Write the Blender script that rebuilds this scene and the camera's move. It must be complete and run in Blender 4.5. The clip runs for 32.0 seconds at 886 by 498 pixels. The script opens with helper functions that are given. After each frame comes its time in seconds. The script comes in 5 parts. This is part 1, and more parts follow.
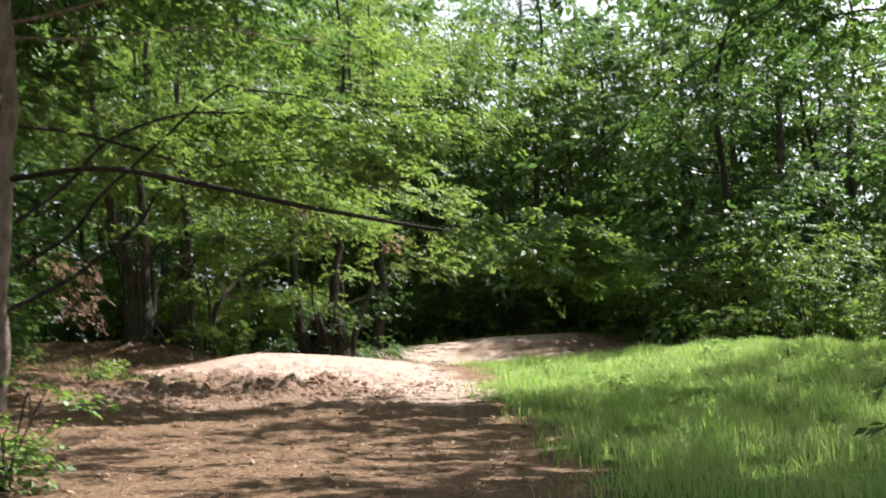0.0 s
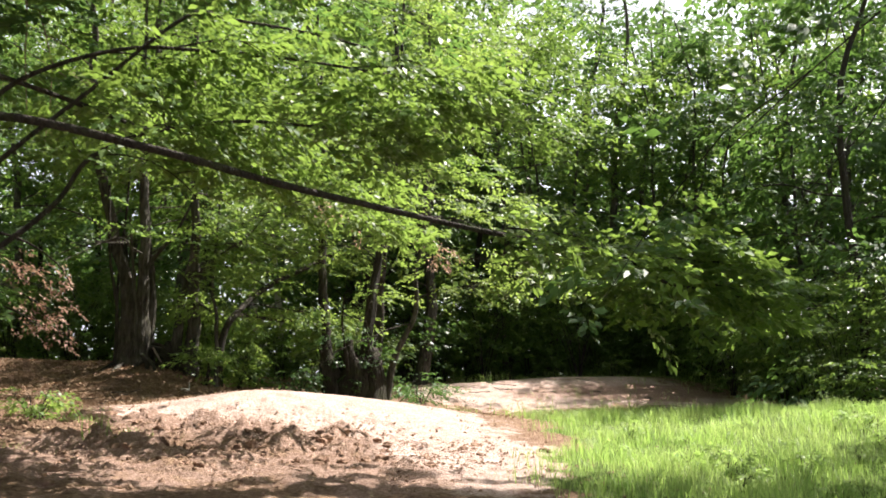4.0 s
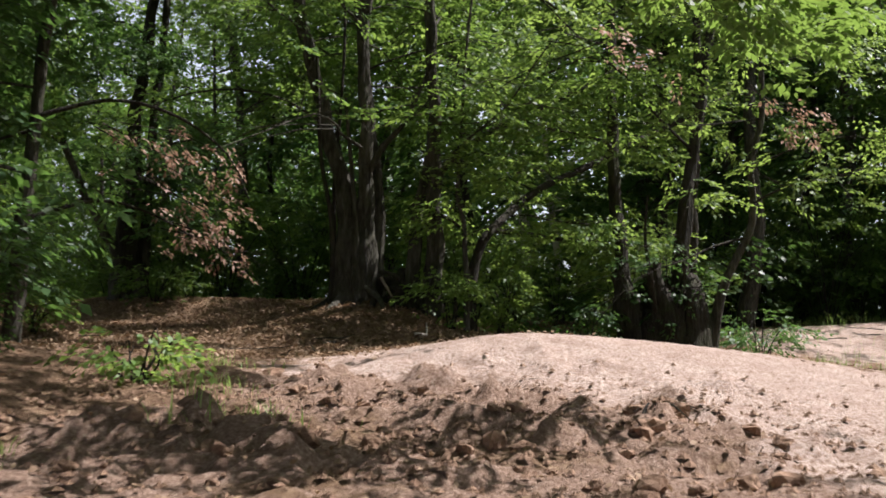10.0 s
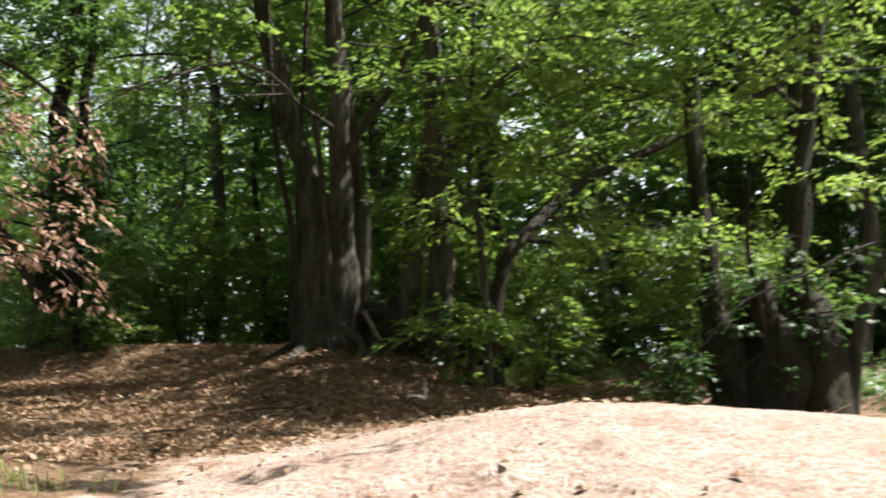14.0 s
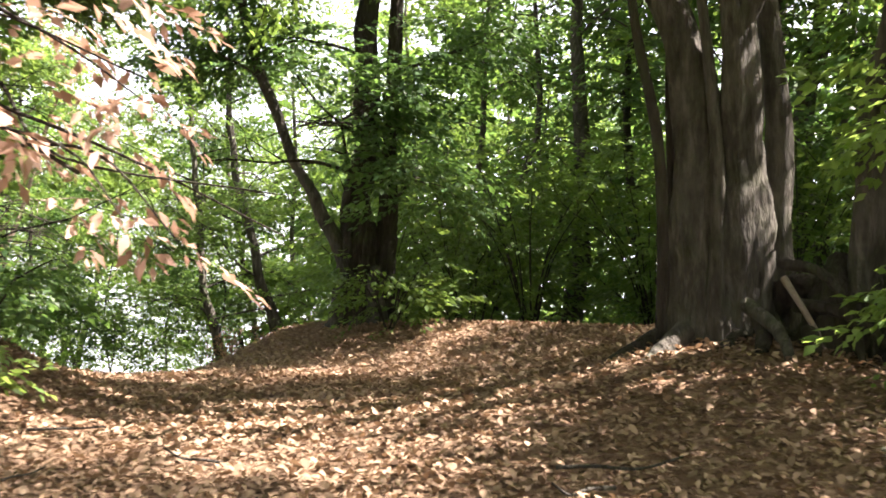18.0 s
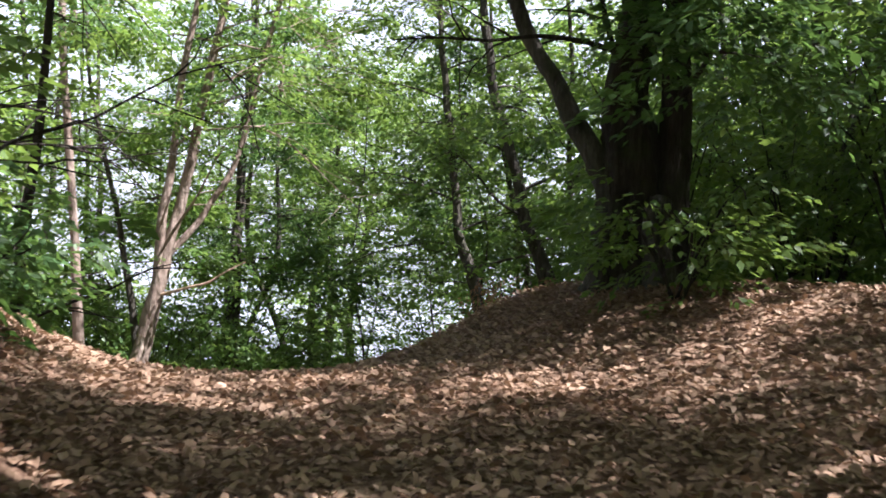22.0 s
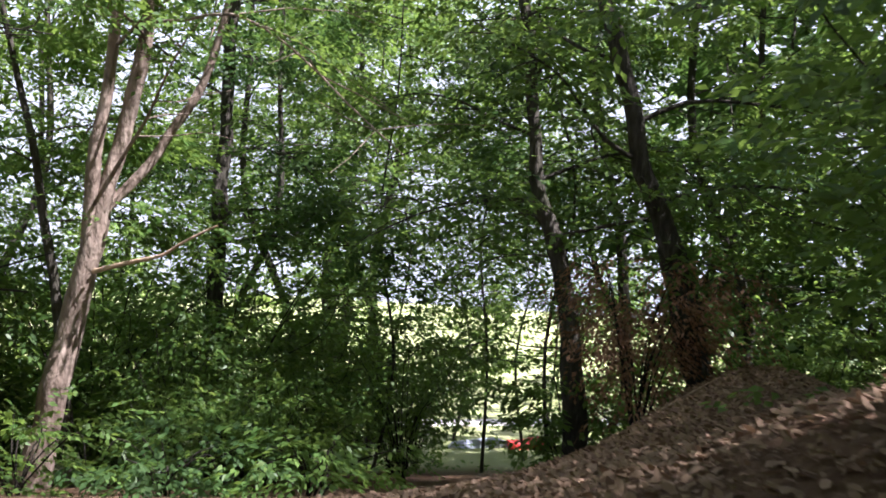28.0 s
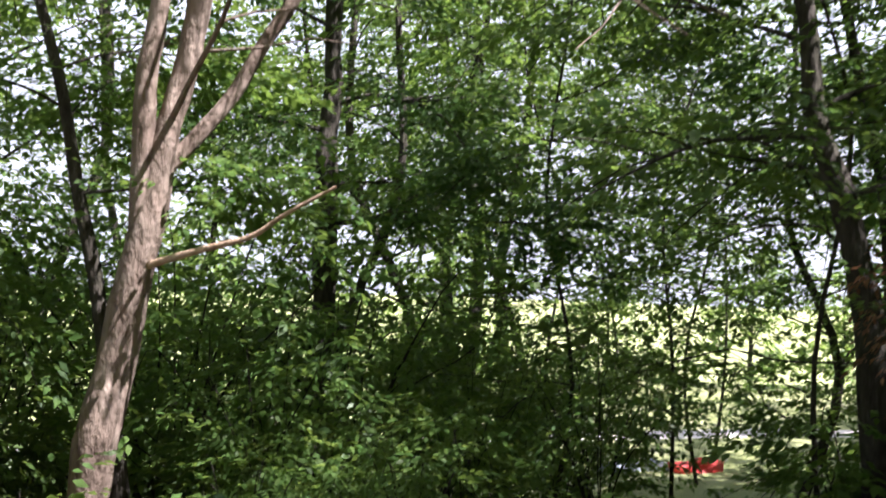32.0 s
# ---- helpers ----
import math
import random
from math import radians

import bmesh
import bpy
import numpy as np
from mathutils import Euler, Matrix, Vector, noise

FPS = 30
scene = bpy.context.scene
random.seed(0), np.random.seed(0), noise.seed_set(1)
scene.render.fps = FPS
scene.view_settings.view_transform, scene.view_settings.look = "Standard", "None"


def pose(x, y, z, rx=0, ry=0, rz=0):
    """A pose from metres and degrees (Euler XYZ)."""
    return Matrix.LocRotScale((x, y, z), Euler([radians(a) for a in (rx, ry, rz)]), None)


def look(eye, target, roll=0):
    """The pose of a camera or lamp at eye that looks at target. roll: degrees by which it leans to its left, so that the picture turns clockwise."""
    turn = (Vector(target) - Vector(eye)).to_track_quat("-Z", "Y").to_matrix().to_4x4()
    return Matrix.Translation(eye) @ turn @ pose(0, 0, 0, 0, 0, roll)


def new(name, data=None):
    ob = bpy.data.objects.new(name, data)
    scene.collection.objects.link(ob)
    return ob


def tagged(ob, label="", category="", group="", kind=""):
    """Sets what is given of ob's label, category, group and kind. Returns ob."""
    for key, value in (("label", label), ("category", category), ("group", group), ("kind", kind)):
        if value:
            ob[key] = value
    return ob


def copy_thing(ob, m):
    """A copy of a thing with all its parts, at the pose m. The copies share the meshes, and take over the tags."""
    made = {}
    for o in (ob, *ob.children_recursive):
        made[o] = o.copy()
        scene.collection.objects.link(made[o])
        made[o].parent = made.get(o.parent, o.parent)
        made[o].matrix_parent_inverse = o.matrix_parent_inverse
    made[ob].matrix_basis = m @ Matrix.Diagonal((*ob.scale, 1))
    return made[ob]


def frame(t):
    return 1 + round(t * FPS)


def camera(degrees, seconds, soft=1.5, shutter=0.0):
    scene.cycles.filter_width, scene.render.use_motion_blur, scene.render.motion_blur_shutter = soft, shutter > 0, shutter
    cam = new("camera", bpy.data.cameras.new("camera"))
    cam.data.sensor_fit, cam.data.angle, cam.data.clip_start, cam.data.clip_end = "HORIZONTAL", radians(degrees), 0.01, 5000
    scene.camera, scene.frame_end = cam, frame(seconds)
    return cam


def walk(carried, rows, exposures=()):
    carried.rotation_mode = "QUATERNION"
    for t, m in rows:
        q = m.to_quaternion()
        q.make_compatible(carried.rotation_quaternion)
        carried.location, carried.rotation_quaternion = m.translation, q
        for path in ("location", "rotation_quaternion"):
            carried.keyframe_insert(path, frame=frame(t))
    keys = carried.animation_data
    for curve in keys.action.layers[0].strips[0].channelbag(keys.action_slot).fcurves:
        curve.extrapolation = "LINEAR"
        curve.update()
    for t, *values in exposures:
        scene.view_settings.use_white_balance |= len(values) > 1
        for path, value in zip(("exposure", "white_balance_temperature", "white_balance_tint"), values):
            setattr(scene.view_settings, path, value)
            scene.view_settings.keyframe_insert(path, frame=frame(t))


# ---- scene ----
cam = camera(42.2, 32.0, soft=1.7, shutter=0.55)
PATH = [
    (0.0, (-3.329, -13.410, 0.657), (-0.293, -3.959, 1.867), -2.42),
    (0.5, (-3.217, -12.662, 0.873), (0.025, -3.254, 1.861), -1.67),
    (1.0, (-3.060, -11.913, 1.065), (-0.092, -2.433, 2.216), -1.08),
    (1.5, (-2.809, -11.161, 1.206), (0.336, -1.776, 2.633), -1.41),
    (2.0, (-2.495, -10.392, 1.292), (0.521, -0.977, 2.795), -1.52),
    (2.5, (-2.143, -9.596, 1.315), (0.649, -0.109, 2.794), -0.62),
    (3.0, (-1.827, -8.806, 1.304), (0.712, 0.755, 2.766), 0.48),
    (3.5, (-1.616, -8.057, 1.286), (0.874, 1.514, 2.768), 0.93),
    (5.5, (-0.560, -5.218, 1.294), (1.977, 4.384, 2.457), -0.93),
    (6.0, (-0.412, -4.448, 1.265), (1.849, 5.220, 2.453), -0.40),
    (6.5, (-0.198, -3.736, 1.245), (1.866, 5.955, 2.595), -0.05),
    (7.0, (-0.006, -3.017, 1.245), (2.156, 6.663, 2.517), 0.41),
    (7.5, (0.052, -2.276, 1.234), (1.640, 7.531, 2.374), 0.20),
    (8.0, (0.121, -1.563, 1.234), (0.760, 8.391, 1.947), 2.36),
    (8.5, (0.183, -0.857, 1.230), (0.198, 9.125, 1.835), 2.32),
    (9.0, (0.012, 0.003, 1.250), (-0.037, 9.975, 2.005), -1.13),
    (9.5, (-0.150, 0.886, 1.307), (-0.063, 10.855, 2.082), 0.42),
    (10.0, (-0.234, 1.713, 1.386), (-0.081, 11.664, 2.365), 0.85),
    (10.5, (-0.252, 2.564, 1.475), (0.382, 12.494, 2.472), 1.10),
    (11.0, (-0.190, 3.466, 1.529), (0.506, 13.385, 2.596), 1.48),
    (11.5, (-0.195, 4.313, 1.556), (0.511, 14.213, 2.777), 0.12),
    (12.0, (-0.078, 5.185, 1.591), (0.534, 15.085, 2.863), 1.85),
    (12.5, (-0.021, 5.925, 1.675), (0.611, 15.821, 2.970), 0.30),
    (13.0, (0.063, 6.756, 1.741), (0.665, 16.635, 3.169), -1.02),
    (13.5, (0.180, 7.425, 1.791), (0.515, 17.320, 3.191), -0.05),
    (14.0, (0.253, 8.125, 1.833), (0.058, 18.043, 3.101), -0.66),
    (14.5, (0.228, 8.794, 1.848), (-0.708, 18.668, 3.124), -1.85),
    (16.5, (0.069, 11.679, 1.989), (-1.194, 21.494, 3.429), 0.27),
    (17.0, (-0.078, 12.485, 2.074), (-1.761, 22.264, 3.309), 0.80),
    (17.5, (-0.199, 13.160, 2.156), (-2.929, 22.720, 3.227), 0.12),
    (18.0, (-0.428, 13.911, 2.228), (-3.933, 23.225, 3.213), 1.32),
    (18.5, (-0.569, 14.599, 2.268), (-3.843, 23.990, 3.315), 0.40),
    (19.0, (-0.725, 15.278, 2.317), (-4.641, 24.418, 3.376), 0.12),
    (19.5, (-0.897, 15.906, 2.397), (-4.924, 25.022, 3.220), 0.45),
    (20.0, (-1.083, 16.629, 2.471), (-5.344, 25.646, 3.206), 0.57),
    (20.5, (-1.326, 17.320, 2.536), (-6.032, 26.123, 3.142), 1.97),
    (21.0, (-1.693, 18.059, 2.565), (-7.112, 26.442, 3.156), 0.98),
    (21.5, (-2.113, 18.682, 2.581), (-8.257, 26.557, 3.069), 0.31),
    (22.0, (-2.493, 19.211, 2.635), (-8.361, 27.299, 3.019), 1.54),
    (22.5, (-2.841, 19.676, 2.693), (-9.110, 27.453, 3.158), -0.51),
    (23.0, (-3.279, 20.147, 2.734), (-9.885, 27.638, 3.222), 2.53),
    (23.5, (-3.668, 20.658, 2.735), (-9.809, 28.540, 3.155), 5.24),
    (24.0, (-4.058, 21.064, 2.753), (-9.998, 29.107, 2.910), 11.43),
    (24.5, (-4.423, 21.373, 2.822), (-10.269, 29.487, 2.771), 11.32),
    (26.5, (-5.771, 23.111, 3.081), (-11.556, 31.268, 3.084), 2.28),
    (27.0, (-6.154, 23.486, 3.129), (-11.661, 31.832, 2.971), 4.19),
    (27.5, (-6.606, 23.910, 3.160), (-12.024, 32.315, 3.118), 3.17),
    (28.0, (-7.158, 24.560, 3.191), (-13.173, 32.547, 2.996), 2.50),
    (28.5, (-7.610, 25.071, 3.193), (-13.577, 33.095, 3.048), 3.14),
    (29.0, (-8.179, 25.593, 3.173), (-14.402, 33.419, 3.036), 1.64),
    (29.5, (-8.703, 26.038, 3.179), (-15.058, 33.750, 2.815), 1.97),
    (30.0, (-9.235, 26.547, 3.164), (-15.823, 34.065, 2.887), 0.56),
    (30.5, (-9.678, 26.912, 3.095), (-16.497, 34.220, 2.783), 1.60),
    (31.0, (-10.120, 27.296, 3.031), (-16.701, 34.819, 2.721), 1.44),
    (31.5, (-10.639, 27.633, 3.004), (-17.250, 35.135, 2.918), 1.14),
    (32.0, (-11.106, 27.812, 2.863), (-17.711, 35.316, 2.605), 0.88),
]
walk(cam, [(t, look(e, g, r)) for t, e, g, r in PATH], exposures=[(0.0, 1.6, 6100, 12), (3.0, 1.85, 6400, 15), (6.0, 1.9, 6150, 18), (8.0, 1.3, 6050, 17), (9.0, 1.05, 6000, 17), (10.0, 1.15, 6000, 16), (12.0, 1.5, 6050, 11), (13.0, 1.65, 6250, 10), (14.0, 1.85, 6200, 11), (15.5, 2.45, 6400, 13), (17.0, 3.5, 6750, 15), (18.0, 3.1, 6500, 23), (20.0, 2.9, 6000, 24), (21.0, 2.65, 6000, 25), (22.0, 2.2, 5750, 25), (23.0, 2.05, 5700, 24), (24.0, 2.2, 5700, 25), (26.5, 2.05, 5650, 28), (28.0, 2.0, 5700, 27), (30.0, 2.15, 5750, 27), (32.0, 2.05, 5850, 27)])

# ---------------------------------------------------------------- light
TO_SUN = Vector((0.52, 0.17, 0.84)).normalized()
world = bpy.data.worlds.new("world")
scene.world = world
world.use_nodes = True
wn = world.node_tree
sky = wn.nodes.new("ShaderNodeTexSky")
sky.sky_type, sky.sun_disc = "NISHITA", False
sky.sun_elevation = math.asin(TO_SUN.z)
sky.sun_rotation = math.atan2(TO_SUN.x, TO_SUN.y)
sky.air_density, sky.dust_density = 1.0, 5.0
way_in, parts_in, above, way_out = (wn.nodes.new(k) for k in ("ShaderNodeTexCoord", "ShaderNodeSeparateXYZ", "ShaderNodeMath", "ShaderNodeCombineXYZ"))
above.operation, above.inputs[1].default_value = "MAXIMUM", 0.10
wn.links.new(way_in.outputs["Generated"], parts_in.inputs[0])
wn.links.new(parts_in.outputs[2], above.inputs[0])
wn.links.new(parts_in.outputs[0], way_out.inputs[0])
wn.links.new(parts_in.outputs[1], way_out.inputs[1])
wn.links.new(above.outputs[0], way_out.inputs[2])
wn.links.new(way_out.outputs[0], sky.inputs[0])
pale = wn.nodes.new("ShaderNodeHueSaturation")
pale.inputs["Saturation"].default_value = 0.35
haze = wn.nodes.new("ShaderNodeMapRange")
haze.interpolation_type = "SMOOTHSTEP"
for socket, v in (("From Min", 0.0), ("From Max", 0.7), ("To Min", 2.2), ("To Max", 0.6)):
    haze.inputs[socket].default_value = v
wn.links.new(parts_in.outputs[2], haze.inputs["Value"])
wn.links.new(haze.outputs[0], pale.inputs["Value"])
wn.links.new(sky.outputs[0], pale.inputs["Color"])
wn.links.new(pale.outputs[0], wn.nodes["Background"].inputs[0])
wn.nodes["Background"].inputs[1].default_value = 0.07
sun = new("sun", bpy.data.lights.new("sun", "SUN"))
sun.data.energy, sun.data.angle, sun.data.color = 5.0, radians(0.55), (1.0, 0.94, 0.84)
sun.matrix_world = look(TO_SUN * 60, (0, 0, 0))

# ---------------------------------------------------------------- materials


def nodes_of(name):
    m = bpy.data.materials.new(name)
    m.use_nodes = True
    nt = m.node_tree
    return m, nt, nt.nodes["Principled BSDF"]


def noise_node(nt, scale, detail=4.0, rough=0.6, coord="Object", stretch=(1, 1, 1)):
    tc, mp, n = nt.nodes.new("ShaderNodeTexCoord"), nt.nodes.new("ShaderNodeMapping"), nt.nodes.new("ShaderNodeTexNoise")
    mp.inputs["Scale"].default_value = stretch
    n.inputs["Scale"].default_value, n.inputs["Detail"].default_value, n.inputs["Roughness"].default_value = scale, detail, rough
    nt.links.new(tc.outputs[coord], mp.inputs[0])
    nt.links.new(mp.outputs[0], n.inputs["Vector"])
    return n.outputs["Fac"]


def ramp(nt, fac, stops):
    r = nt.nodes.new("ShaderNodeValToRGB")
    e = r.color_ramp.elements
    while len(e) < len(stops):
        e.new(0.5)
    for el, (p, c) in zip(e, stops):
        el.position, el.color = p, (*c, 1)
    nt.links.new(fac, r.inputs[0])
    return r.outputs[0]


def mix(nt, fac, a, b):
    m = nt.nodes.new("ShaderNodeMix")
    m.data_type = "RGBA"
    for sock, v in ((m.inputs[0], fac), (m.inputs[6], a), (m.inputs[7], b)):
        if isinstance(v, (float, int)):
            sock.default_value = v
        elif isinstance(v, tuple):
            sock.default_value = (*v, 1)
        else:
            nt.links.new(v, sock)
    return m.outputs[2]


def bump(nt, bsdf, height, strength, dist):
    b = nt.nodes.new("ShaderNodeBump")
    b.inputs["Strength"].default_value, b.inputs["Distance"].default_value = strength, dist
    nt.links.new(height, b.inputs["Height"])
    nt.links.new(b.outputs[0], bsdf.inputs["Normal"])


def leaf_material(name, stops, through_colour, amount, rough=0.45):
    m, nt, b = nodes_of(name)
    geo = nt.nodes.new("ShaderNodeNewGeometry")
    info = nt.nodes.new("ShaderNodeObjectInfo")
    col = ramp(nt, geo.outputs["Random Per Island"], stops)
    patch = noise_node(nt, 0.55, 2)
    col = mix(nt, ramp(nt, patch, [(0.35, (0, 0, 0)), (0.7, (0.6, 0.6, 0.6))]), col, stops[-1][1])
    hue = nt.nodes.new("ShaderNodeHueSaturation")
    val = nt.nodes.new("ShaderNodeMapRange")
    val.inputs["To Min"].default_value, val.inputs["To Max"].default_value = 0.8, 1.2
    nt.links.new(info.outputs["Random"], val.inputs["Value"])
    nt.links.new(val.outputs[0], hue.inputs["Value"])
    nt.links.new(col, hue.inputs["Color"])
    nt.links.new(hue.outputs[0], b.inputs["Base Color"])
    b.inputs["Roughness"].default_value = rough
    b.inputs["Specular IOR Level"].default_value = 0.28
    tr, ms = nt.nodes.new("ShaderNodeBsdfTranslucent"), nt.nodes.new("ShaderNodeMixShader")
    nt.links.new(mix(nt, 0.6, hue.outputs[0], through_colour), tr.inputs[0])
    ms.inputs[0].default_value = amount
    nt.links.new(b.outputs[0], ms.inputs[1])
    nt.links.new(tr.outputs[0], ms.inputs[2])
    nt.links.new(ms.outputs[0], nt.nodes["Material Output"].inputs[0])
    return m


def bark_material(name, dark, mid, light, streak=(6, 6, 0.9), bumpy=0.9, moss=0.0):
    m, nt, b = nodes_of(name)
    ridges = noise_node(nt, 3.2, 6, 0.65, stretch=streak)
    blot = noise_node(nt, 1.7, 4, 0.6)
    col = ramp(nt, ridges, [(0.28, dark), (0.5, mid), (0.75, light)])
    col = mix(nt, ramp(nt, blot, [(0.45, (0, 0, 0)), (0.7, (0.55, 0.55, 0.55))]), col, light)
    if moss:
        col = mix(nt, ramp(nt, noise_node(nt, 2.6, 5, 0.7), [(0.5, (0, 0, 0)), (0.68, (moss, moss, moss))]), col, (0.045, 0.06, 0.018))
    nt.links.new(col, b.inputs["Base Color"])
    b.inputs["Roughness"].default_value = 0.88
    b.inputs["Specular IOR Level"].default_value = 0.2
    crack = noise_node(nt, 7.0, 3, 0.5, stretch=(streak[0] * 0.5, streak[1] * 0.5, streak[2] * 0.6))
    both = nt.nodes.new("ShaderNodeMath")
    both.operation = "ADD"
    nt.links.new(ridges, both.inputs[0])
    nt.links.new(crack, both.inputs[1])
    bump(nt, b, both.outputs[0], bumpy, 0.09)
    return m


LEAF = leaf_material("leaf_green", [(0.0, (0.030, 0.075, 0.017)), (0.5, (0.060, 0.130, 0.029)), (1.0, (0.120, 0.200, 0.046))], (0.28, 0.41, 0.065), 0.47)
# Of these greens, bright partly stands for sunlight on leaves, deep for shade.
LEAF_DEEP = leaf_material("leaf_deep_green", [(0.0, (0.024, 0.060, 0.020)), (0.6, (0.045, 0.100, 0.032)), (1.0, (0.080, 0.145, 0.043))], (0.17, 0.31, 0.051), 0.42)
LEAF_BRIGHT = leaf_material("leaf_bright_green", [(0.0, (0.050, 0.112, 0.026)), (0.5, (0.092, 0.172, 0.041)), (1.0, (0.150, 0.235, 0.065))], (0.37, 0.50, 0.087), 0.52)
LEAF_DRY = leaf_material("leaf_dry_orange", [(0.0, (0.16, 0.085, 0.055)), (0.5, (0.31, 0.18, 0.12)), (1.0, (0.46, 0.31, 0.23))], (0.46, 0.29, 0.19), 0.3, 0.6)
LEAF_RUST = leaf_material("leaf_rust_brown", [(0.0, (0.11, 0.055, 0.03)), (0.5, (0.23, 0.12, 0.065)), (1.0, (0.36, 0.22, 0.13))], (0.36, 0.18, 0.08), 0.35, 0.7)
LITTER = leaf_material("leaf_litter", [(0.0, (0.12, 0.070, 0.040)), (0.4, (0.20, 0.128, 0.076)), (0.8, (0.27, 0.178, 0.108)), (1.0, (0.35, 0.25, 0.165))], (0.36, 0.21, 0.10), 0.15, 0.7)
GRASS = leaf_material("grass_green", [(0.0, (0.075, 0.16, 0.03)), (0.5, (0.15, 0.27, 0.055)), (0.85, (0.26, 0.38, 0.10)), (1.0, (0.42, 0.44, 0.21))], (0.42, 0.62, 0.12), 0.45, 0.5)
BARK = bark_material("bark_grey_brown", (0.018, 0.016, 0.012), (0.052, 0.046, 0.036), (0.125, 0.115, 0.092), streak=(5, 5, 1.0), moss=0.3)
BARK_DARK = bark_material("bark_dark_brown", (0.013, 0.011, 0.009), (0.032, 0.026, 0.020), (0.066, 0.055, 0.043), bumpy=1.0, moss=0.5)
BARK_PALE = bark_material("bark_pale_tan", (0.09, 0.066, 0.05), (0.20, 0.155, 0.118), (0.32, 0.265, 0.21), (3, 3, 1.2), 0.6)
BARK_BIRCH = bark_material("bark_whitish", (0.16, 0.14, 0.12), (0.46, 0.43, 0.39), (0.66, 0.63, 0.58), (1.2, 1.2, 5), 0.35)
WOOD_BARE = bark_material("wood_bare_weathered", (0.26, 0.17, 0.11), (0.42, 0.30, 0.20), (0.55, 0.43, 0.31), (4, 4, 1), 0.4)


def ground_material():
    m, nt, b = nodes_of("forest_soil")
    big, mid_n, fine = noise_node(nt, 0.35, 5, 0.6), noise_node(nt, 2.3, 6, 0.65), noise_node(nt, 26, 5, 0.7)
    grain = noise_node(nt, 120, 3, 0.7)
    sand = ramp(nt, mid_n, [(0.25, (0.37, 0.265, 0.215)), (0.5, (0.53, 0.41, 0.352)), (0.8, (0.64, 0.53, 0.47))])
    sand = mix(nt, ramp(nt, fine, [(0.38, (0.85, 0.85, 0.85)), (0.56, (0, 0, 0))]), sand, (0.24, 0.15, 0.10))
    leafy = ramp(nt, fine, [(0.2, (0.06, 0.032, 0.019)), (0.42, (0.17, 0.10, 0.06)), (0.58, (0.26, 0.165, 0.10)), (0.8, (0.36, 0.25, 0.165))])
    mat_tc, mat = nt.nodes.new("ShaderNodeTexCoord"), nt.nodes.new("ShaderNodeTexVoronoi")
    mat.inputs["Scale"].default_value, mat.inputs["Randomness"].default_value = 21.0, 1.0
    nt.links.new(mat_tc.outputs["Object"], mat.inputs["Vector"])
    tone = nt.nodes.new("ShaderNodeSeparateColor")
    nt.links.new(mat.outputs["Color"], tone.inputs[0])
    matted = ramp(nt, tone.outputs[0], [(0.0, (0.07, 0.04, 0.024)), (0.4, (0.18, 0.115, 0.072)), (0.75, (0.26, 0.172, 0.108)), (1.0, (0.35, 0.25, 0.165))])
    leafy = mix(nt, 0.6, leafy, matted)
    leafy = mix(nt, ramp(nt, mid_n, [(0.4, (0, 0, 0)), (0.75, (0.5, 0.5, 0.5))]), leafy, (0.13, 0.075, 0.045))
    turf = ramp(nt, fine, [(0.3, (0.05, 0.075, 0.018)), (0.55, (0.10, 0.15, 0.03)), (0.8, (0.20, 0.21, 0.08))])
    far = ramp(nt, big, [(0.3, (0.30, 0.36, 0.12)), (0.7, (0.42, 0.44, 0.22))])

    def attr(name):
        a = nt.nodes.new("ShaderNodeAttribute")
        a.attribute_name = name
        return a.outputs["Fac"]

    def uneven(mask):
        add = nt.nodes.new("ShaderNodeMath")
        add.operation = "ADD"
        nt.links.new(mask, add.inputs[0])
        nt.links.new(mid_n, add.inputs[1])
        return ramp(nt, add.outputs[0], [(0.86, (0, 0, 0)), (1.12, (1, 1, 1))])
    col = mix(nt, uneven(attr("bare")), leafy, sand)
    col = mix(nt, uneven(attr("dug")), col, ramp(nt, fine, [(0.3, (0.13, 0.074, 0.05)), (0.53, (0.29, 0.195, 0.145)), (0.78, (0.56, 0.43, 0.35))]))
    col = mix(nt, uneven(attr("turf")), col, turf)
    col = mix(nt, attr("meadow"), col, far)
    nt.links.new(col, b.inputs["Base Color"])
    b.inputs["Roughness"].default_value = 0.95
    b.inputs["Specular IOR Level"].default_value = 0.15
    add = nt.nodes.new("ShaderNodeMath")
    add.operation = "ADD"
    nt.links.new(fine, add.inputs[0])
    nt.links.new(grain, add.inputs[1])
    more = nt.nodes.new("ShaderNodeMath")
    more.operation = "ADD"
    nt.links.new(add.outputs[0], more.inputs[0])
    soften = nt.nodes.new("ShaderNodeMath")
    soften.operation, soften.inputs[1].default_value = "MULTIPLY", 0.45
    nt.links.new(mat.outputs["Distance"], soften.inputs[0])
    nt.links.new(soften.outputs[0], more.inputs[1])
    bump(nt, b, more.outputs[0], 0.9, 0.035)
    return m


SOIL = ground_material()


def plain(name, colour, rough=0.8, vary=0.15):
    m, nt, b = nodes_of(name)
    c = tuple(v * (1 - vary) for v in colour)
    nt.links.new(ramp(nt, noise_node(nt, 9, 5), [(0.3, c), (0.7, colour)]), b.inputs["Base Color"])
    b.inputs["Roughness"].default_value = rough
    return m


# ---------------------------------------------------------------- mesh helpers


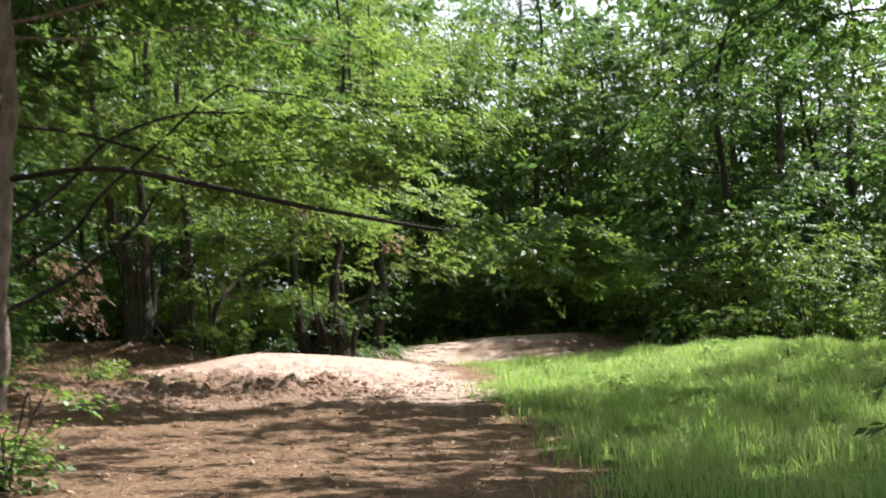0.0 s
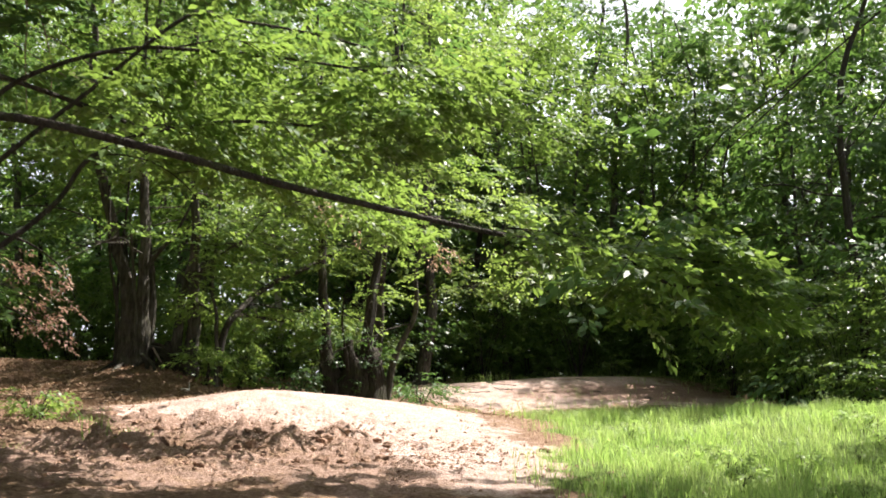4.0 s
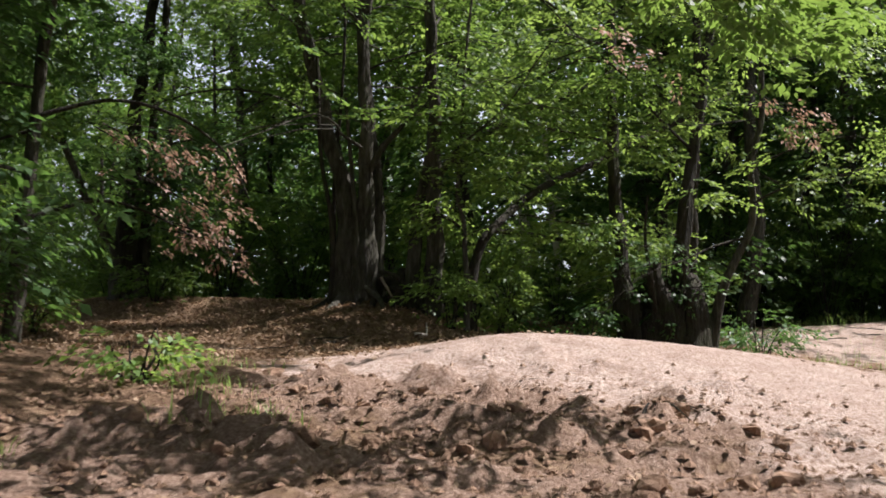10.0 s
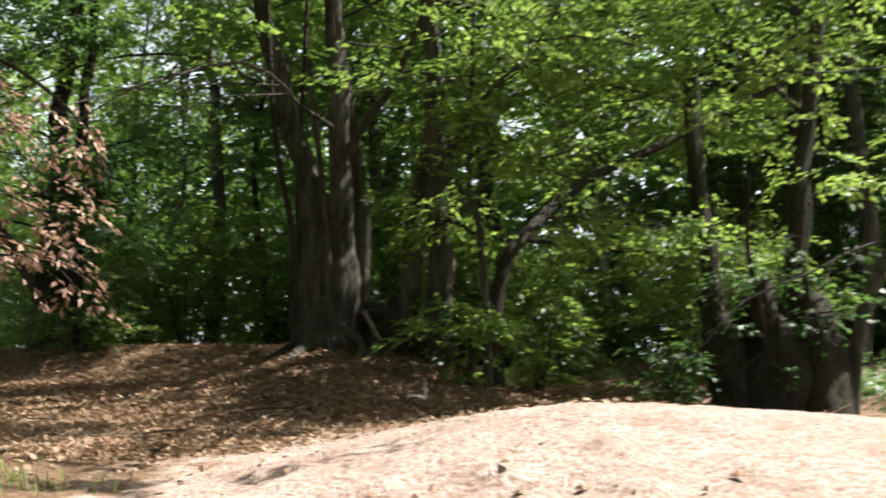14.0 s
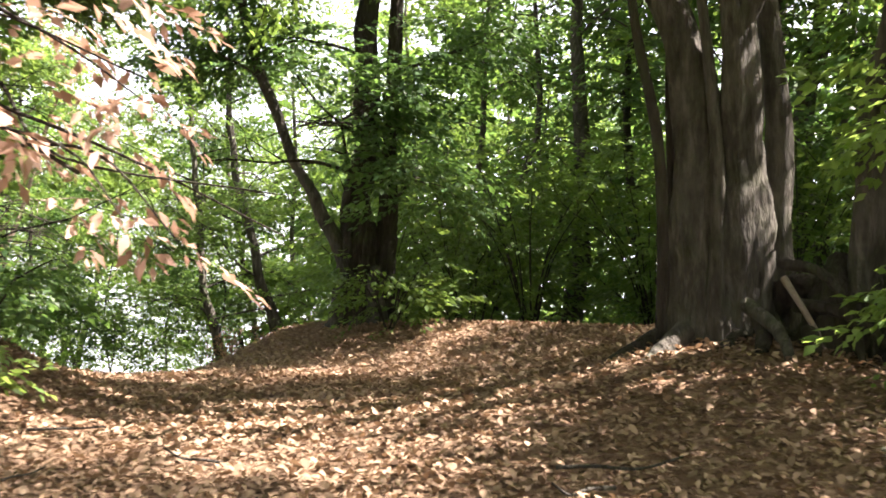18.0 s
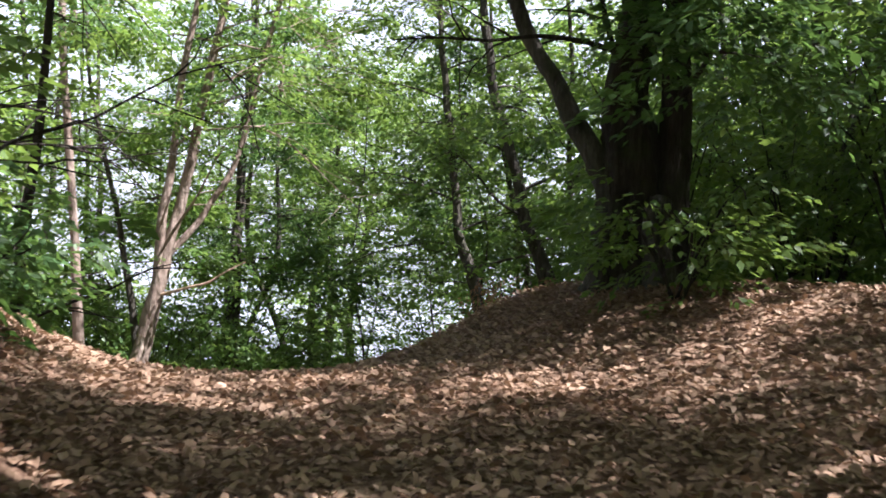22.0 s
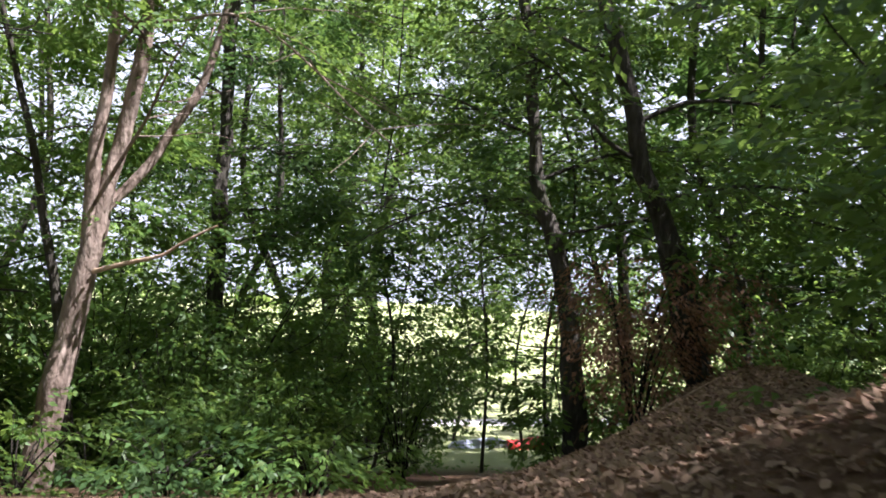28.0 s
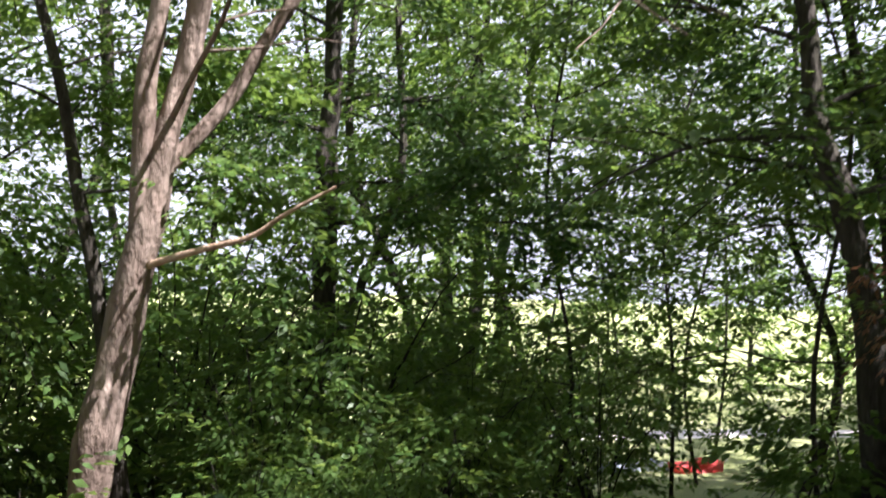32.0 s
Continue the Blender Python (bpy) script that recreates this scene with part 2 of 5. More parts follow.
def mesh_of(name, verts, quads):
    """A mesh of quads from arrays of places and of indices."""
    me = bpy.data.meshes.new(name)
    v, q = np.asarray(verts, np.float32).reshape(-1, 3), np.asarray(quads, np.int32).reshape(-1, 4)
    me.vertices.add(len(v))
    me.vertices.foreach_set("co", v.ravel())
    me.loops.add(q.size)
    me.loops.foreach_set("vertex_index", q.ravel())
    me.polygons.add(len(q))
    me.polygons.foreach_set("loop_start", np.arange(0, q.size, 4, dtype=np.int32))
    me.update(calc_edges=True)
    return me


def part(name, me, material, parent=None, label="", smooth=True):
    ob = new(name, me)
    if not me.materials:
        me.materials.append(material)
    if smooth:
        me.polygons.foreach_set("use_smooth", np.ones(len(me.polygons), bool))
    if parent is not None:
        ob.parent = parent
    if label:
        tagged(ob, label)
    return ob


def thing(name, place, label, category, group="", kind=""):
    ob = new(name)
    ob.empty_display_size = 0.2
    ob.location = place
    return tagged(ob, label, category, group, kind)


def smooth_line(points, steps):
    """A Catmull-Rom line through the points."""
    p = np.asarray(points, float)
    p = np.vstack([2 * p[0] - p[1], p, 2 * p[-1] - p[-2]])
    out = []
    for i in range(1, len(p) - 2):
        for s in np.linspace(0, 1, steps, endpoint=False):
            a, b, c, d = p[i - 1:i + 3]
            out.append(0.5 * (2 * b + (c - a) * s + (2 * a - 5 * b + 4 * c - d) * s * s + (3 * b - a - 3 * c + d) * s ** 3))
    out.append(p[-2])
    return np.array(out)


def tube(line, radii, sides, rng=None, rough=0.0, flutes=0, flute=0.0):
    """Places and quads of a tapered, slightly uneven tube along a line, closed to a point at its end."""
    line = np.asarray(line, float)
    n = len(line)
    radii = np.asarray(radii, float)
    tang = np.gradient(line, axis=0)
    tang /= np.linalg.norm(tang, axis=1)[:, None] + 1e-9
    ref = np.array([1.0, 0.13, 0.0])
    u = ref - (tang @ ref)[:, None] * tang
    u /= np.linalg.norm(u, axis=1)[:, None] + 1e-9
    w = np.cross(tang, u)
    a = np.linspace(0, 2 * np.pi, sides, endpoint=False)
    r = radii[:, None] * np.ones((1, sides))
    if flutes:
        phase = rng.uniform(0, 6.28) + np.cumsum(rng.normal(0, 0.05, n))
        r = r * (1 + flute * np.cos(flutes * a[None] + phase[:, None]) + 0.5 * flute * np.cos((flutes * 2 + 1) * a[None] - 2 * phase[:, None]))
    if rough:
        r = r * (1 + rng.normal(0, rough, (n, sides)))
    v = line[:, None] + r[..., None] * (np.cos(a)[None, :, None] * u[:, None] + np.sin(a)[None, :, None] * w[:, None])
    i, j = np.meshgrid(np.arange(n - 1), np.arange(sides), indexing="ij")
    k = (j + 1) % sides
    q = np.stack([i * sides + j, i * sides + k, (i + 1) * sides + k, (i + 1) * sides + j], -1).reshape(-1, 4)
    return v.reshape(-1, 3), q


def joined(pieces):
    vs, qs, at = [], [], 0
    for v, q in pieces:
        vs.append(v)
        qs.append(q + at)
        at += len(v)
    return np.vstack(vs), np.vstack(qs)


# ---------------------------------------------------------------- leaves


def leaf_quads(base, way, normal, length, width, fold=0.12):
    """One folded, pointed leaf for each row of base, way and normal."""
    side = np.cross(normal, way)
    side /= np.linalg.norm(side, axis=1)[:, None] + 1e-9
    up = np.cross(way, side)
    L, W = length[:, None], width[:, None]
    mid = base + way * L * 0.45 + up * W * fold
    v = np.stack([base, mid + side * W * 0.5, base + way * L - up * L * 0.08, mid - side * W * 0.5], 1)
    n = len(base)
    return v.reshape(-1, 3), np.arange(4 * n).reshape(n, 4)


def spray_shapes(rng, count, leaves, size, slim=0.5, droop=0.15):
    """Flat leafy twigs one metre long, pointing along x: for each, leaf bases, ways, normals, lengths and widths."""
    shapes = []
    for _ in range(count):
        s = np.sort(rng.uniform(0.05, 1.0, leaves))
        sign = np.where(np.arange(leaves) % 2, 1.0, -1.0)
        fan = sign * rng.uniform(0.5, 1.25, leaves) * (1 - 0.5 * s)
        off = sign * rng.uniform(0.0, 0.28, leaves) * (1.15 - s)
        base = np.stack([s * 0.92, off, -droop * s ** 2 + rng.normal(0, 0.035, leaves)], 1)
        way = np.stack([np.cos(fan), np.sin(fan), rng.normal(-0.22, 0.22, leaves)], 1)
        way /= np.linalg.norm(way, axis=1)[:, None]
        normal = np.stack([rng.normal(0, 0.45, leaves), rng.normal(0, 0.45, leaves), np.ones(leaves)], 1)
        ln = size * rng.uniform(0.65, 1.2, leaves)
        shapes.append((base, way, normal, ln, ln * slim * rng.uniform(0.8, 1.2, leaves)))
    return shapes


def place_sprays(rng, shapes, at, azimuth, pitch, scale):
    """Leaves of many twigs: one at each place, turned and sized. A leaf keeps its own size."""
    vs = []
    pick = rng.integers(0, len(shapes), len(at))
    roll = rng.normal(0, 0.25, len(at))
    for k, (base, way, normal, ln, wd) in enumerate(shapes):
        sel = np.where(pick == k)[0]
        if not len(sel):
            continue
        ca, sa, cp, sp, cr, sr = np.cos(azimuth[sel]), np.sin(azimuth[sel]), np.cos(pitch[sel]), np.sin(pitch[sel]), np.cos(roll[sel]), np.sin(roll[sel])
        x = np.stack([ca * cp, sa * cp, sp], 1)
        y0 = np.stack([-sa, ca, 0 * ca], 1)
        z0 = np.cross(x, y0)
        y, z = cr[:, None] * y0 + sr[:, None] * z0, cr[:, None] * z0 - sr[:, None] * y0
        m = np.stack([x, y, z], 1)
        b = at[sel][:, None] + scale[sel][:, None, None] * np.einsum("lk,skj->slj", base, m)
        w, n = np.einsum("lk,skj->slj", way, m), np.einsum("lk,skj->slj", normal, m)
        jit = rng.uniform(0.85, 1.15, (len(sel), 1))
        v, _ = leaf_quads(b.reshape(-1, 3), w.reshape(-1, 3), n.reshape(-1, 3), (ln[None] * jit).ravel(), (wd[None] * jit).ravel())
        vs.append(v)
    v = np.vstack(vs)
    return v, np.arange(len(v)).reshape(-1, 4)


def limb_lines(rng, start, azimuth, rise, length, radius, forks, curl=0.25):
    """A limb with side branches: a list of (line, radii), the limb first, and twig places with their ways."""
    pts = [np.asarray(start, float)]
    a, e = azimuth, rise
    for _ in range(5):
        pts.append(pts[-1] + length / 5 * np.array([math.cos(a) * math.cos(e), math.sin(a) * math.cos(e), math.sin(e)]))
        a += rng.normal(0, curl)
        e += rng.normal(-0.10, 0.16)
    line = smooth_line(pts, 2)
    out = [(line, np.linspace(radius, radius * 0.22, len(line)))]
    places = []
    for k in range(forks):
        s = rng.uniform(0.28, 0.97)
        i = min(int(s * (len(line) - 1)), len(line) - 2)
        side = (1 if k % 2 else -1) * rng.uniform(0.5, 1.2)
        b_len = length * rng.uniform(0.28, 0.5) * (1.2 - 0.6 * s)
        b_az, b_el = a * 0.3 + azimuth * 0.7 + side, rng.normal(0.0, 0.3)
        q = [line[i]]
        for _ in range(3):
            q.append(q[-1] + b_len / 3 * np.array([math.cos(b_az) * math.cos(b_el), math.sin(b_az) * math.cos(b_el), math.sin(b_el)]))
            b_az += rng.normal(0, 0.25)
            b_el += rng.normal(-0.1, 0.15)
        bl = smooth_line(q, 1)
        out.append((bl, np.linspace(radius * (1 - 0.7 * s) * 0.5 + 0.004, 0.004, len(bl))))
        places.append((bl, b_az))
    places.append((line[len(line) // 2:], a))
    return out, places


SHAPES = {}
WAY = [(-3.3, -13.4), (-0.5, -5.0), (0.1, 2.0), (0.2, 8.8), (-0.1, 12.5), (-1.3, 17.4), (-3.3, 20.2), (-5.8, 23.1), (-9.2, 26.5), (-11.6, 28.2), (-13.5, 30.0)]


def off_the_way(p, wide=2.4, head=3.5):
    """Which places leave the track free."""
    near = np.full(len(p), 99.0)
    for (ax, ay), (bx, by) in zip(WAY, WAY[1:]):
        dx, dy = bx - ax, by - ay
        s = np.clip(((p[:, 0] - ax) * dx + (p[:, 1] - ay) * dy) / (dx * dx + dy * dy), 0, 1)
        near = np.minimum(near, np.hypot(p[:, 0] - ax - s * dx, p[:, 1] - ay - s * dy))
    return (near > wide) | (p[:, 2] > height(p[:, 0], p[:, 1]) + head)



def wavy(x, y, seed, lengths):
    """A slow uneven field between 0 and 1, evenly spread."""
    rng = np.random.default_rng(seed)
    v = 0
    for ln in lengths:
        for _ in range(3):
            a = rng.uniform(0, 6.28)
            v = v + np.sin((x * math.cos(a) + y * math.sin(a)) * 6.283 / ln + rng.uniform(0, 6.28))
    return 0.5 + 0.5 * np.tanh(v * 0.8 / math.sqrt(1.5 * len(lengths)))


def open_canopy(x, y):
    """How far the high leaf cover is opened to put sun on each place of the ground."""
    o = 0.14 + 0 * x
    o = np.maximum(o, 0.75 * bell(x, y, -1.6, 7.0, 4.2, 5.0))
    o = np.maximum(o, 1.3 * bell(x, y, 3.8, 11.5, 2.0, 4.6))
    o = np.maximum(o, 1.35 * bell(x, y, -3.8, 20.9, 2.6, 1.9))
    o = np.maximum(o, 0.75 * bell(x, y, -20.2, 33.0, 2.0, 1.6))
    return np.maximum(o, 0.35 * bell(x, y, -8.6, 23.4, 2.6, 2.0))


def crown_mesh(rng, name, places, sprays, size, spread=0.35, scale=(0.45, 0.85), leaves=26, slim=0.5, hang=0.0, origin=None, clear=0.0, wide=2.4, thin=True):
    """Leafy twigs along the branch lines of a crown."""
    key = (leaves, size, slim)
    if key not in SHAPES:
        SHAPES[key] = spray_shapes(np.random.default_rng(7), 6, leaves, size, slim)
    weights = np.array([len(l) for l, _ in places], float)
    which = rng.choice(len(places), sprays, p=weights / weights.sum())
    at, az = np.empty((sprays, 3)), np.empty(sprays)
    for k, w in enumerate(which):
        line, a = places[w]
        s = rng.uniform(0.05, 1.0) * (len(line) - 1)
        i = min(int(s), len(line) - 2)
        at[k] = line[i] + (s - i) * (line[i + 1] - line[i])
        az[k] = a
    at += rng.normal(0, spread, (sprays, 3)) * (1, 1, 0.7)
    az = az + rng.normal(0, 0.9, sprays)
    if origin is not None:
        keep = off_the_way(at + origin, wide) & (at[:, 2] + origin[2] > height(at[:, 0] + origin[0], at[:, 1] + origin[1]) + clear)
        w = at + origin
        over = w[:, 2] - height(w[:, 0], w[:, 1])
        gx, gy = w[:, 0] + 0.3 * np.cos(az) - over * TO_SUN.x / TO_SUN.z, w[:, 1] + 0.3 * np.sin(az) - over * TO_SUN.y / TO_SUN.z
        # Leaves are cut along the sun's line to put sun patches on chosen ground.
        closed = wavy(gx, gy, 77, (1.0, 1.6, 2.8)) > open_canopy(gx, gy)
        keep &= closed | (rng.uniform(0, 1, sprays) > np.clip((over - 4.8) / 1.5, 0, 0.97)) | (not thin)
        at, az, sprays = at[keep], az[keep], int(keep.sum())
    v, q = place_sprays(rng, SHAPES[key], at, az, rng.normal(-0.12 - hang, 0.22, sprays), rng.uniform(*scale, sprays))
    return mesh_of(name, v, q)


# ---------------------------------------------------------------- ground


def bell(x, y, cx, cy, sx, sy, turn=0.0):
    c, s = math.cos(turn), math.sin(turn)
    u, v = (x - cx) * c + (y - cy) * s, -(x - cx) * s + (y - cy) * c
    return np.exp(-(u / sx) ** 2 - (v / sy) ** 2)


def along(x, y, ax, ay, bx, by, width, high_a, high_b):
    """A bank along a line from a to b."""
    dx, dy = bx - ax, by - ay
    s = np.clip(((x - ax) * dx + (y - ay) * dy) / (dx * dx + dy * dy), 0, 1)
    d2 = (x - ax - s * dx) ** 2 + (y - ay - s * dy) ** 2
    return (high_a + (high_b - high_a) * s) * np.exp(-d2 / width ** 2)


def step(v, a, b):
    s = np.clip((v - a) / (b - a), 0, 1)
    return s * s * (3 - 2 * s)


def downhill(x, y):
    """Metres along the slope's fall line."""
    return -0.64 * x + 0.77 * y


def height(x, y):
    """The lie of the land."""
    x, y = np.asarray(x, float), np.asarray(y, float)
    left = np.where(x < 1.3, 2.3, 4.6)
    h = 0.55 * np.exp(-((x - 1.3) / left) ** 2 - ((y - 16.0) / 2.5) ** 2)
    h += 0.72 * bell(x, y, -1.2, 23.2, 2.1, 2.9)
    h += along(x, y, -2.4, 27.0, -7.4, 28.9, 1.75, 0.50, 0.56)
    h += 0.46 * bell(x, y, 13.4, 31.0, 4.6, 2.6)
    h += 0.85 * bell(x, y, 21.0, 32.5, 6.0, 3.0)
    h -= 0.42 * bell(x, y, 8.5, 24.5, 4.0, 3.5)
    h += 0.7 * step(x, 7, 15) * step(-y, -24, -14)
    h += along(x, y, -7.3, 21.1, -10.9, 24.3, 0.95, 0.62, 0.46)
    h -= 0.36 * bell(x, y, -10.9, 27.5, 2.9, 1.8, -0.7)
    h += 0.16 * bell(x, y, -8.5, 28.75, 0.9, 0.75)
    h += along(x, y, -9.4, 31.0, -12.0, 37.0, 1.7, 0.4, 1.4)
    h += 0.5 * bell(x, y, -2.0, -10.5, 6, 5)
    h += 0.35 * bell(x, y, -6.0, 13.0, 3.0, 4.0)
    h += 0.076 * y - 0.0204 * x
    u = downhill(x, y) - 27.3
    drop = 0.34 * np.where(u > 20, u, np.log1p(np.exp(np.minimum(u, 20))))
    rise = np.maximum(u, 0) * 0.074
    h -= rise + 7.2 * (1 - np.exp(-(drop / 7.2) - 0.3 * (drop / 7.2) ** 3)) - np.minimum(rise, 1.4 * (1 - np.exp(-rise / 1.4)))
    return np.where(y > 60, h - 0.076 * (y - 60), h)



def height_at(x, y):
    return float(height(x, y))


def lattice(x, y, size, seed):
    """Smooth random heights between 0 and 1, of that grain size."""
    grid = np.random.default_rng(seed).uniform(0, 1, (256, 256))
    u, v = x / size, y / size
    i, j = np.floor(u).astype(int), np.floor(v).astype(int)
    f, g = u - i, v - j
    f, g = f * f * (3 - 2 * f), g * g * (3 - 2 * g)
    a, b = grid[i % 256, j % 256], grid[(i + 1) % 256, j % 256]
    c, d = grid[i % 256, (j + 1) % 256], grid[(i + 1) % 256, (j + 1) % 256]
    return (a * (1 - f) + b * f) * (1 - g) + (c * (1 - f) + d * f) * g


def churned(x, y):
    """Where the soil of the mound is dug up into clods."""
    m = np.maximum(1.2 * bell(x, y, 0.2, 11.8, 2.5, 2.2, -0.25), 0.85 * bell(x, y, -1.4, 8.0, 2.7, 3.2))
    m = np.maximum(m, 0.8 * bell(x, y, 1.2, 7.6, 1.7, 2.6))
    m = np.maximum(m, 0.9 * bell(x, y, 14.5, 28.6, 4.5, 1.5, 0.1))
    return np.clip(m, 0, 1) * (0.45 + 0.75 * lattice(x + 40, y + 40, 1.3, 24))


def relief(x, y):
    """Small unevenness of the soil: dug clods on the mound, heaped leaves and humps elsewhere."""
    x, y = np.asarray(x, float), np.asarray(y, float)
    p, q = x + 60, y + 60
    wx, wy = p + 0.25 * lattice(p, q, 0.6, 20), q + 0.25 * lattice(p, q, 0.6, 21)
    clod = lambda size, seed: np.maximum(0, lattice(wx, wy, size, seed) - 0.42) * 1.7
    dug = 0.30 * clod(0.60, 25) + 0.60 * clod(0.36, 26) * (0.2 + 1.2 * clod(1.1, 31)) + 0.26 * clod(0.17, 27) - 0.10
    soft = 0.05 * (lattice(p, q, 1.7, 28) - 0.5) + 0.03 * (lattice(p, q, 0.5, 29) - 0.5) + 0.015 * (lattice(p, q, 0.2, 30) - 0.5)
    smooth_top = 1.25 * np.exp(-((x - 2.2) / 3.0) ** 2 - ((y - 15.4) / 1.9) ** 2)
    near = np.exp(-((x - 0) / 24) ** 2 - ((y - 13) / 28) ** 2)
    dug = dug * np.clip(0.4 + (y - 8.2) / 3, 0.4, 1)
    return near * (dug * churned(x, y) + soft * np.clip(1 - 0.75 * smooth_top, 0.15, 1))


def surface(x, y):
    return height(x, y) + relief(x, y)


def uneven(lo_far, lo, hi, hi_far, fine, grow):
    """Grid lines, close together from lo to hi and wider and wider outside."""
    c = list(np.arange(lo, hi, fine))
    s, v = fine, lo
    while v > lo_far:
        s *= grow
        v -= s
        c.insert(0, v)
    s, v = fine, c[-1]
    while v < hi_far:
        s *= grow
        v += s
        c.append(v)
    return np.array(c)


def bare_mask(x, y):
    m = np.clip(1.35 * np.exp(-((x - 1.9) / np.where(x < 1.9, 3.6, 3.4)) ** 2 - ((y - 14.9) / 3.7) ** 2), 0, 1)
    m = np.maximum(m, 1.2 * bell(x, y, 4.2, 11.0, 1.6, 4.0, 0.5))
    m = np.maximum(m, 1.2 * bell(x, y, 12.0, 29.5, 5.0, 3.2, 0.35))
    m = np.maximum(m, 0.3 * bell(x, y, -0.8, 6.0, 4.5, 6.5))
    m = np.maximum(m, 1.3 * bell(x, y, 3.4, 9.6, 1.5, 3.8, -0.18))
    m = m - 0.55 * bell(x, y, -0.6, 10.9, 3.4, 1.5) * (0.6 + 0.4 * np.sin(2.3 * x + 1.7 * y) * np.sin(3.1 * y - 1.3 * x))
    m = np.maximum(m, 0.62 * bell(x, y, 16.5, 27.5, 6.0, 2.6, -0.15))
    return np.clip(m, 0, 1)


def turf_mask(x, y):
    edge = np.interp(y, [-15, -5, 3, 7, 9.4, 12, 17, 22], [-0.6, 0.9, 3.5, 4.1, 4.8, 6.4, 7.3, 8.0]) + 0.2 * np.sin(1.7 * y) + 0.15 * np.sin(4.3 * y + 1)
    t = step(x, edge - 0.8, edge + 0.9) * step(-y, -22, -17)
    t = np.maximum(t, 0.9 * step(x, 8, 11) * step(y, 22, 24) * step(-y, -40, -30) * (1 - bell(x, y, 12, 29.5, 6, 3.6, 0.35)) * (1 - bell(x, y, 16.5, 27.5, 6.5, 2.8, -0.15)))
    return t


def build_ground():
    rng = np.random.default_rng(3)
    gx, gy = uneven(-420, -11.0, 8.0, 420, 0.075, 1.10), uneven(-320, -2.0, 30.0, 480, 0.08, 1.10)
    X, Y = np.meshgrid(gx, gy, indexing="ij")
    Z = height(X, Y)
    Z = Z + relief(X, Y) + rng.normal(0, 0.005, Z.shape) * np.exp(-((X - 0) / 22) ** 2 - ((Y - 13) / 26) ** 2)
    n, m = Z.shape
    i, j = np.meshgrid(np.arange(n - 1), np.arange(m - 1), indexing="ij")
    q = np.stack([i * m + j, (i + 1) * m + j, (i + 1) * m + j + 1, i * m + j + 1], -1)
    me = mesh_of("ground", np.stack([X, Y, Z], -1), q)
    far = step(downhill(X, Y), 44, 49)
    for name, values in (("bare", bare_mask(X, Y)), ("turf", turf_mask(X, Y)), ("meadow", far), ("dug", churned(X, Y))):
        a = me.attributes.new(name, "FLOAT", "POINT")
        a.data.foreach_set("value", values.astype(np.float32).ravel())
    ob = part("ground", me, SOIL)
    return tagged(ob, "bare sandy soil, brown leaf litter and turf on uneven forest ground", "ground", kind="structure")


build_ground()

# ---------------------------------------------------------------- trees


def stem_mesh(name, rng, points, r0, r1, sides=14, flare=0.0, flutes=0, flute=0.0, rough=0.03, steps=5):
    line = smooth_line(points, steps)
    s = np.linspace(0, 1, len(line))
    radii = r0 + (r1 - r0) * s
    radii = radii * (1 + flare * np.exp(-s * 9))
    if r0 > 0.1:
        run = np.cumsum(np.r_[0, np.linalg.norm(np.diff(line, axis=0), axis=1)])
        knots = sum(rng.uniform(0.4, 1) * np.sin(run * f + rng.uniform(0, 6.28)) for f in (2.1, 3.7, 6.3)) / 3
        radii = radii * (1 + 0.16 * knots)
        sway = np.stack([sum(np.sin(run * f + rng.uniform(0, 6.28)) for f in (1.3, 2.9, 5.1)) / 3 for _ in range(2)] + [0 * run], 1)
        line = line + sway * (0.30 * r0 * np.minimum(1, run / 0.8))[:, None]
    v, q = tube(line, radii, sides, rng, rough, flutes, flute)
    return mesh_of(name, v, q), line, radii


def add_limbs(rng, tree, line, radii, count, low, length, forks, bark, rise=(0.2, 0.8), azimuths=None):
    """Limbs on a stem from the share low of its length upwards; returns their twig places."""
    places = []
    for k in range(count):
        s = low + (0.98 - low) * (k + rng.uniform(0.1, 0.9)) / count
        i = min(int(s * (len(line) - 1)), len(line) - 1)
        az = azimuths[k % len(azimuths)] + rng.normal(0, 0.3) if azimuths else k * 2.4 + rng.uniform(-0.5, 0.5)
        ln = length * rng.uniform(0.7, 1.2) * (1.15 - 0.55 * (s - low) / (1 - low))
        lines, pl = limb_lines(rng, line[i], az, rng.uniform(*rise), ln, min(0.032, max(0.012, radii[i] * 0.3)), forks)
        me = mesh_of("limb", *joined([tube(l, r, 6 if m == 0 else 3) for m, (l, r) in enumerate(lines)]))
        part("limb", me, bark, tree)
        places += pl
    return places


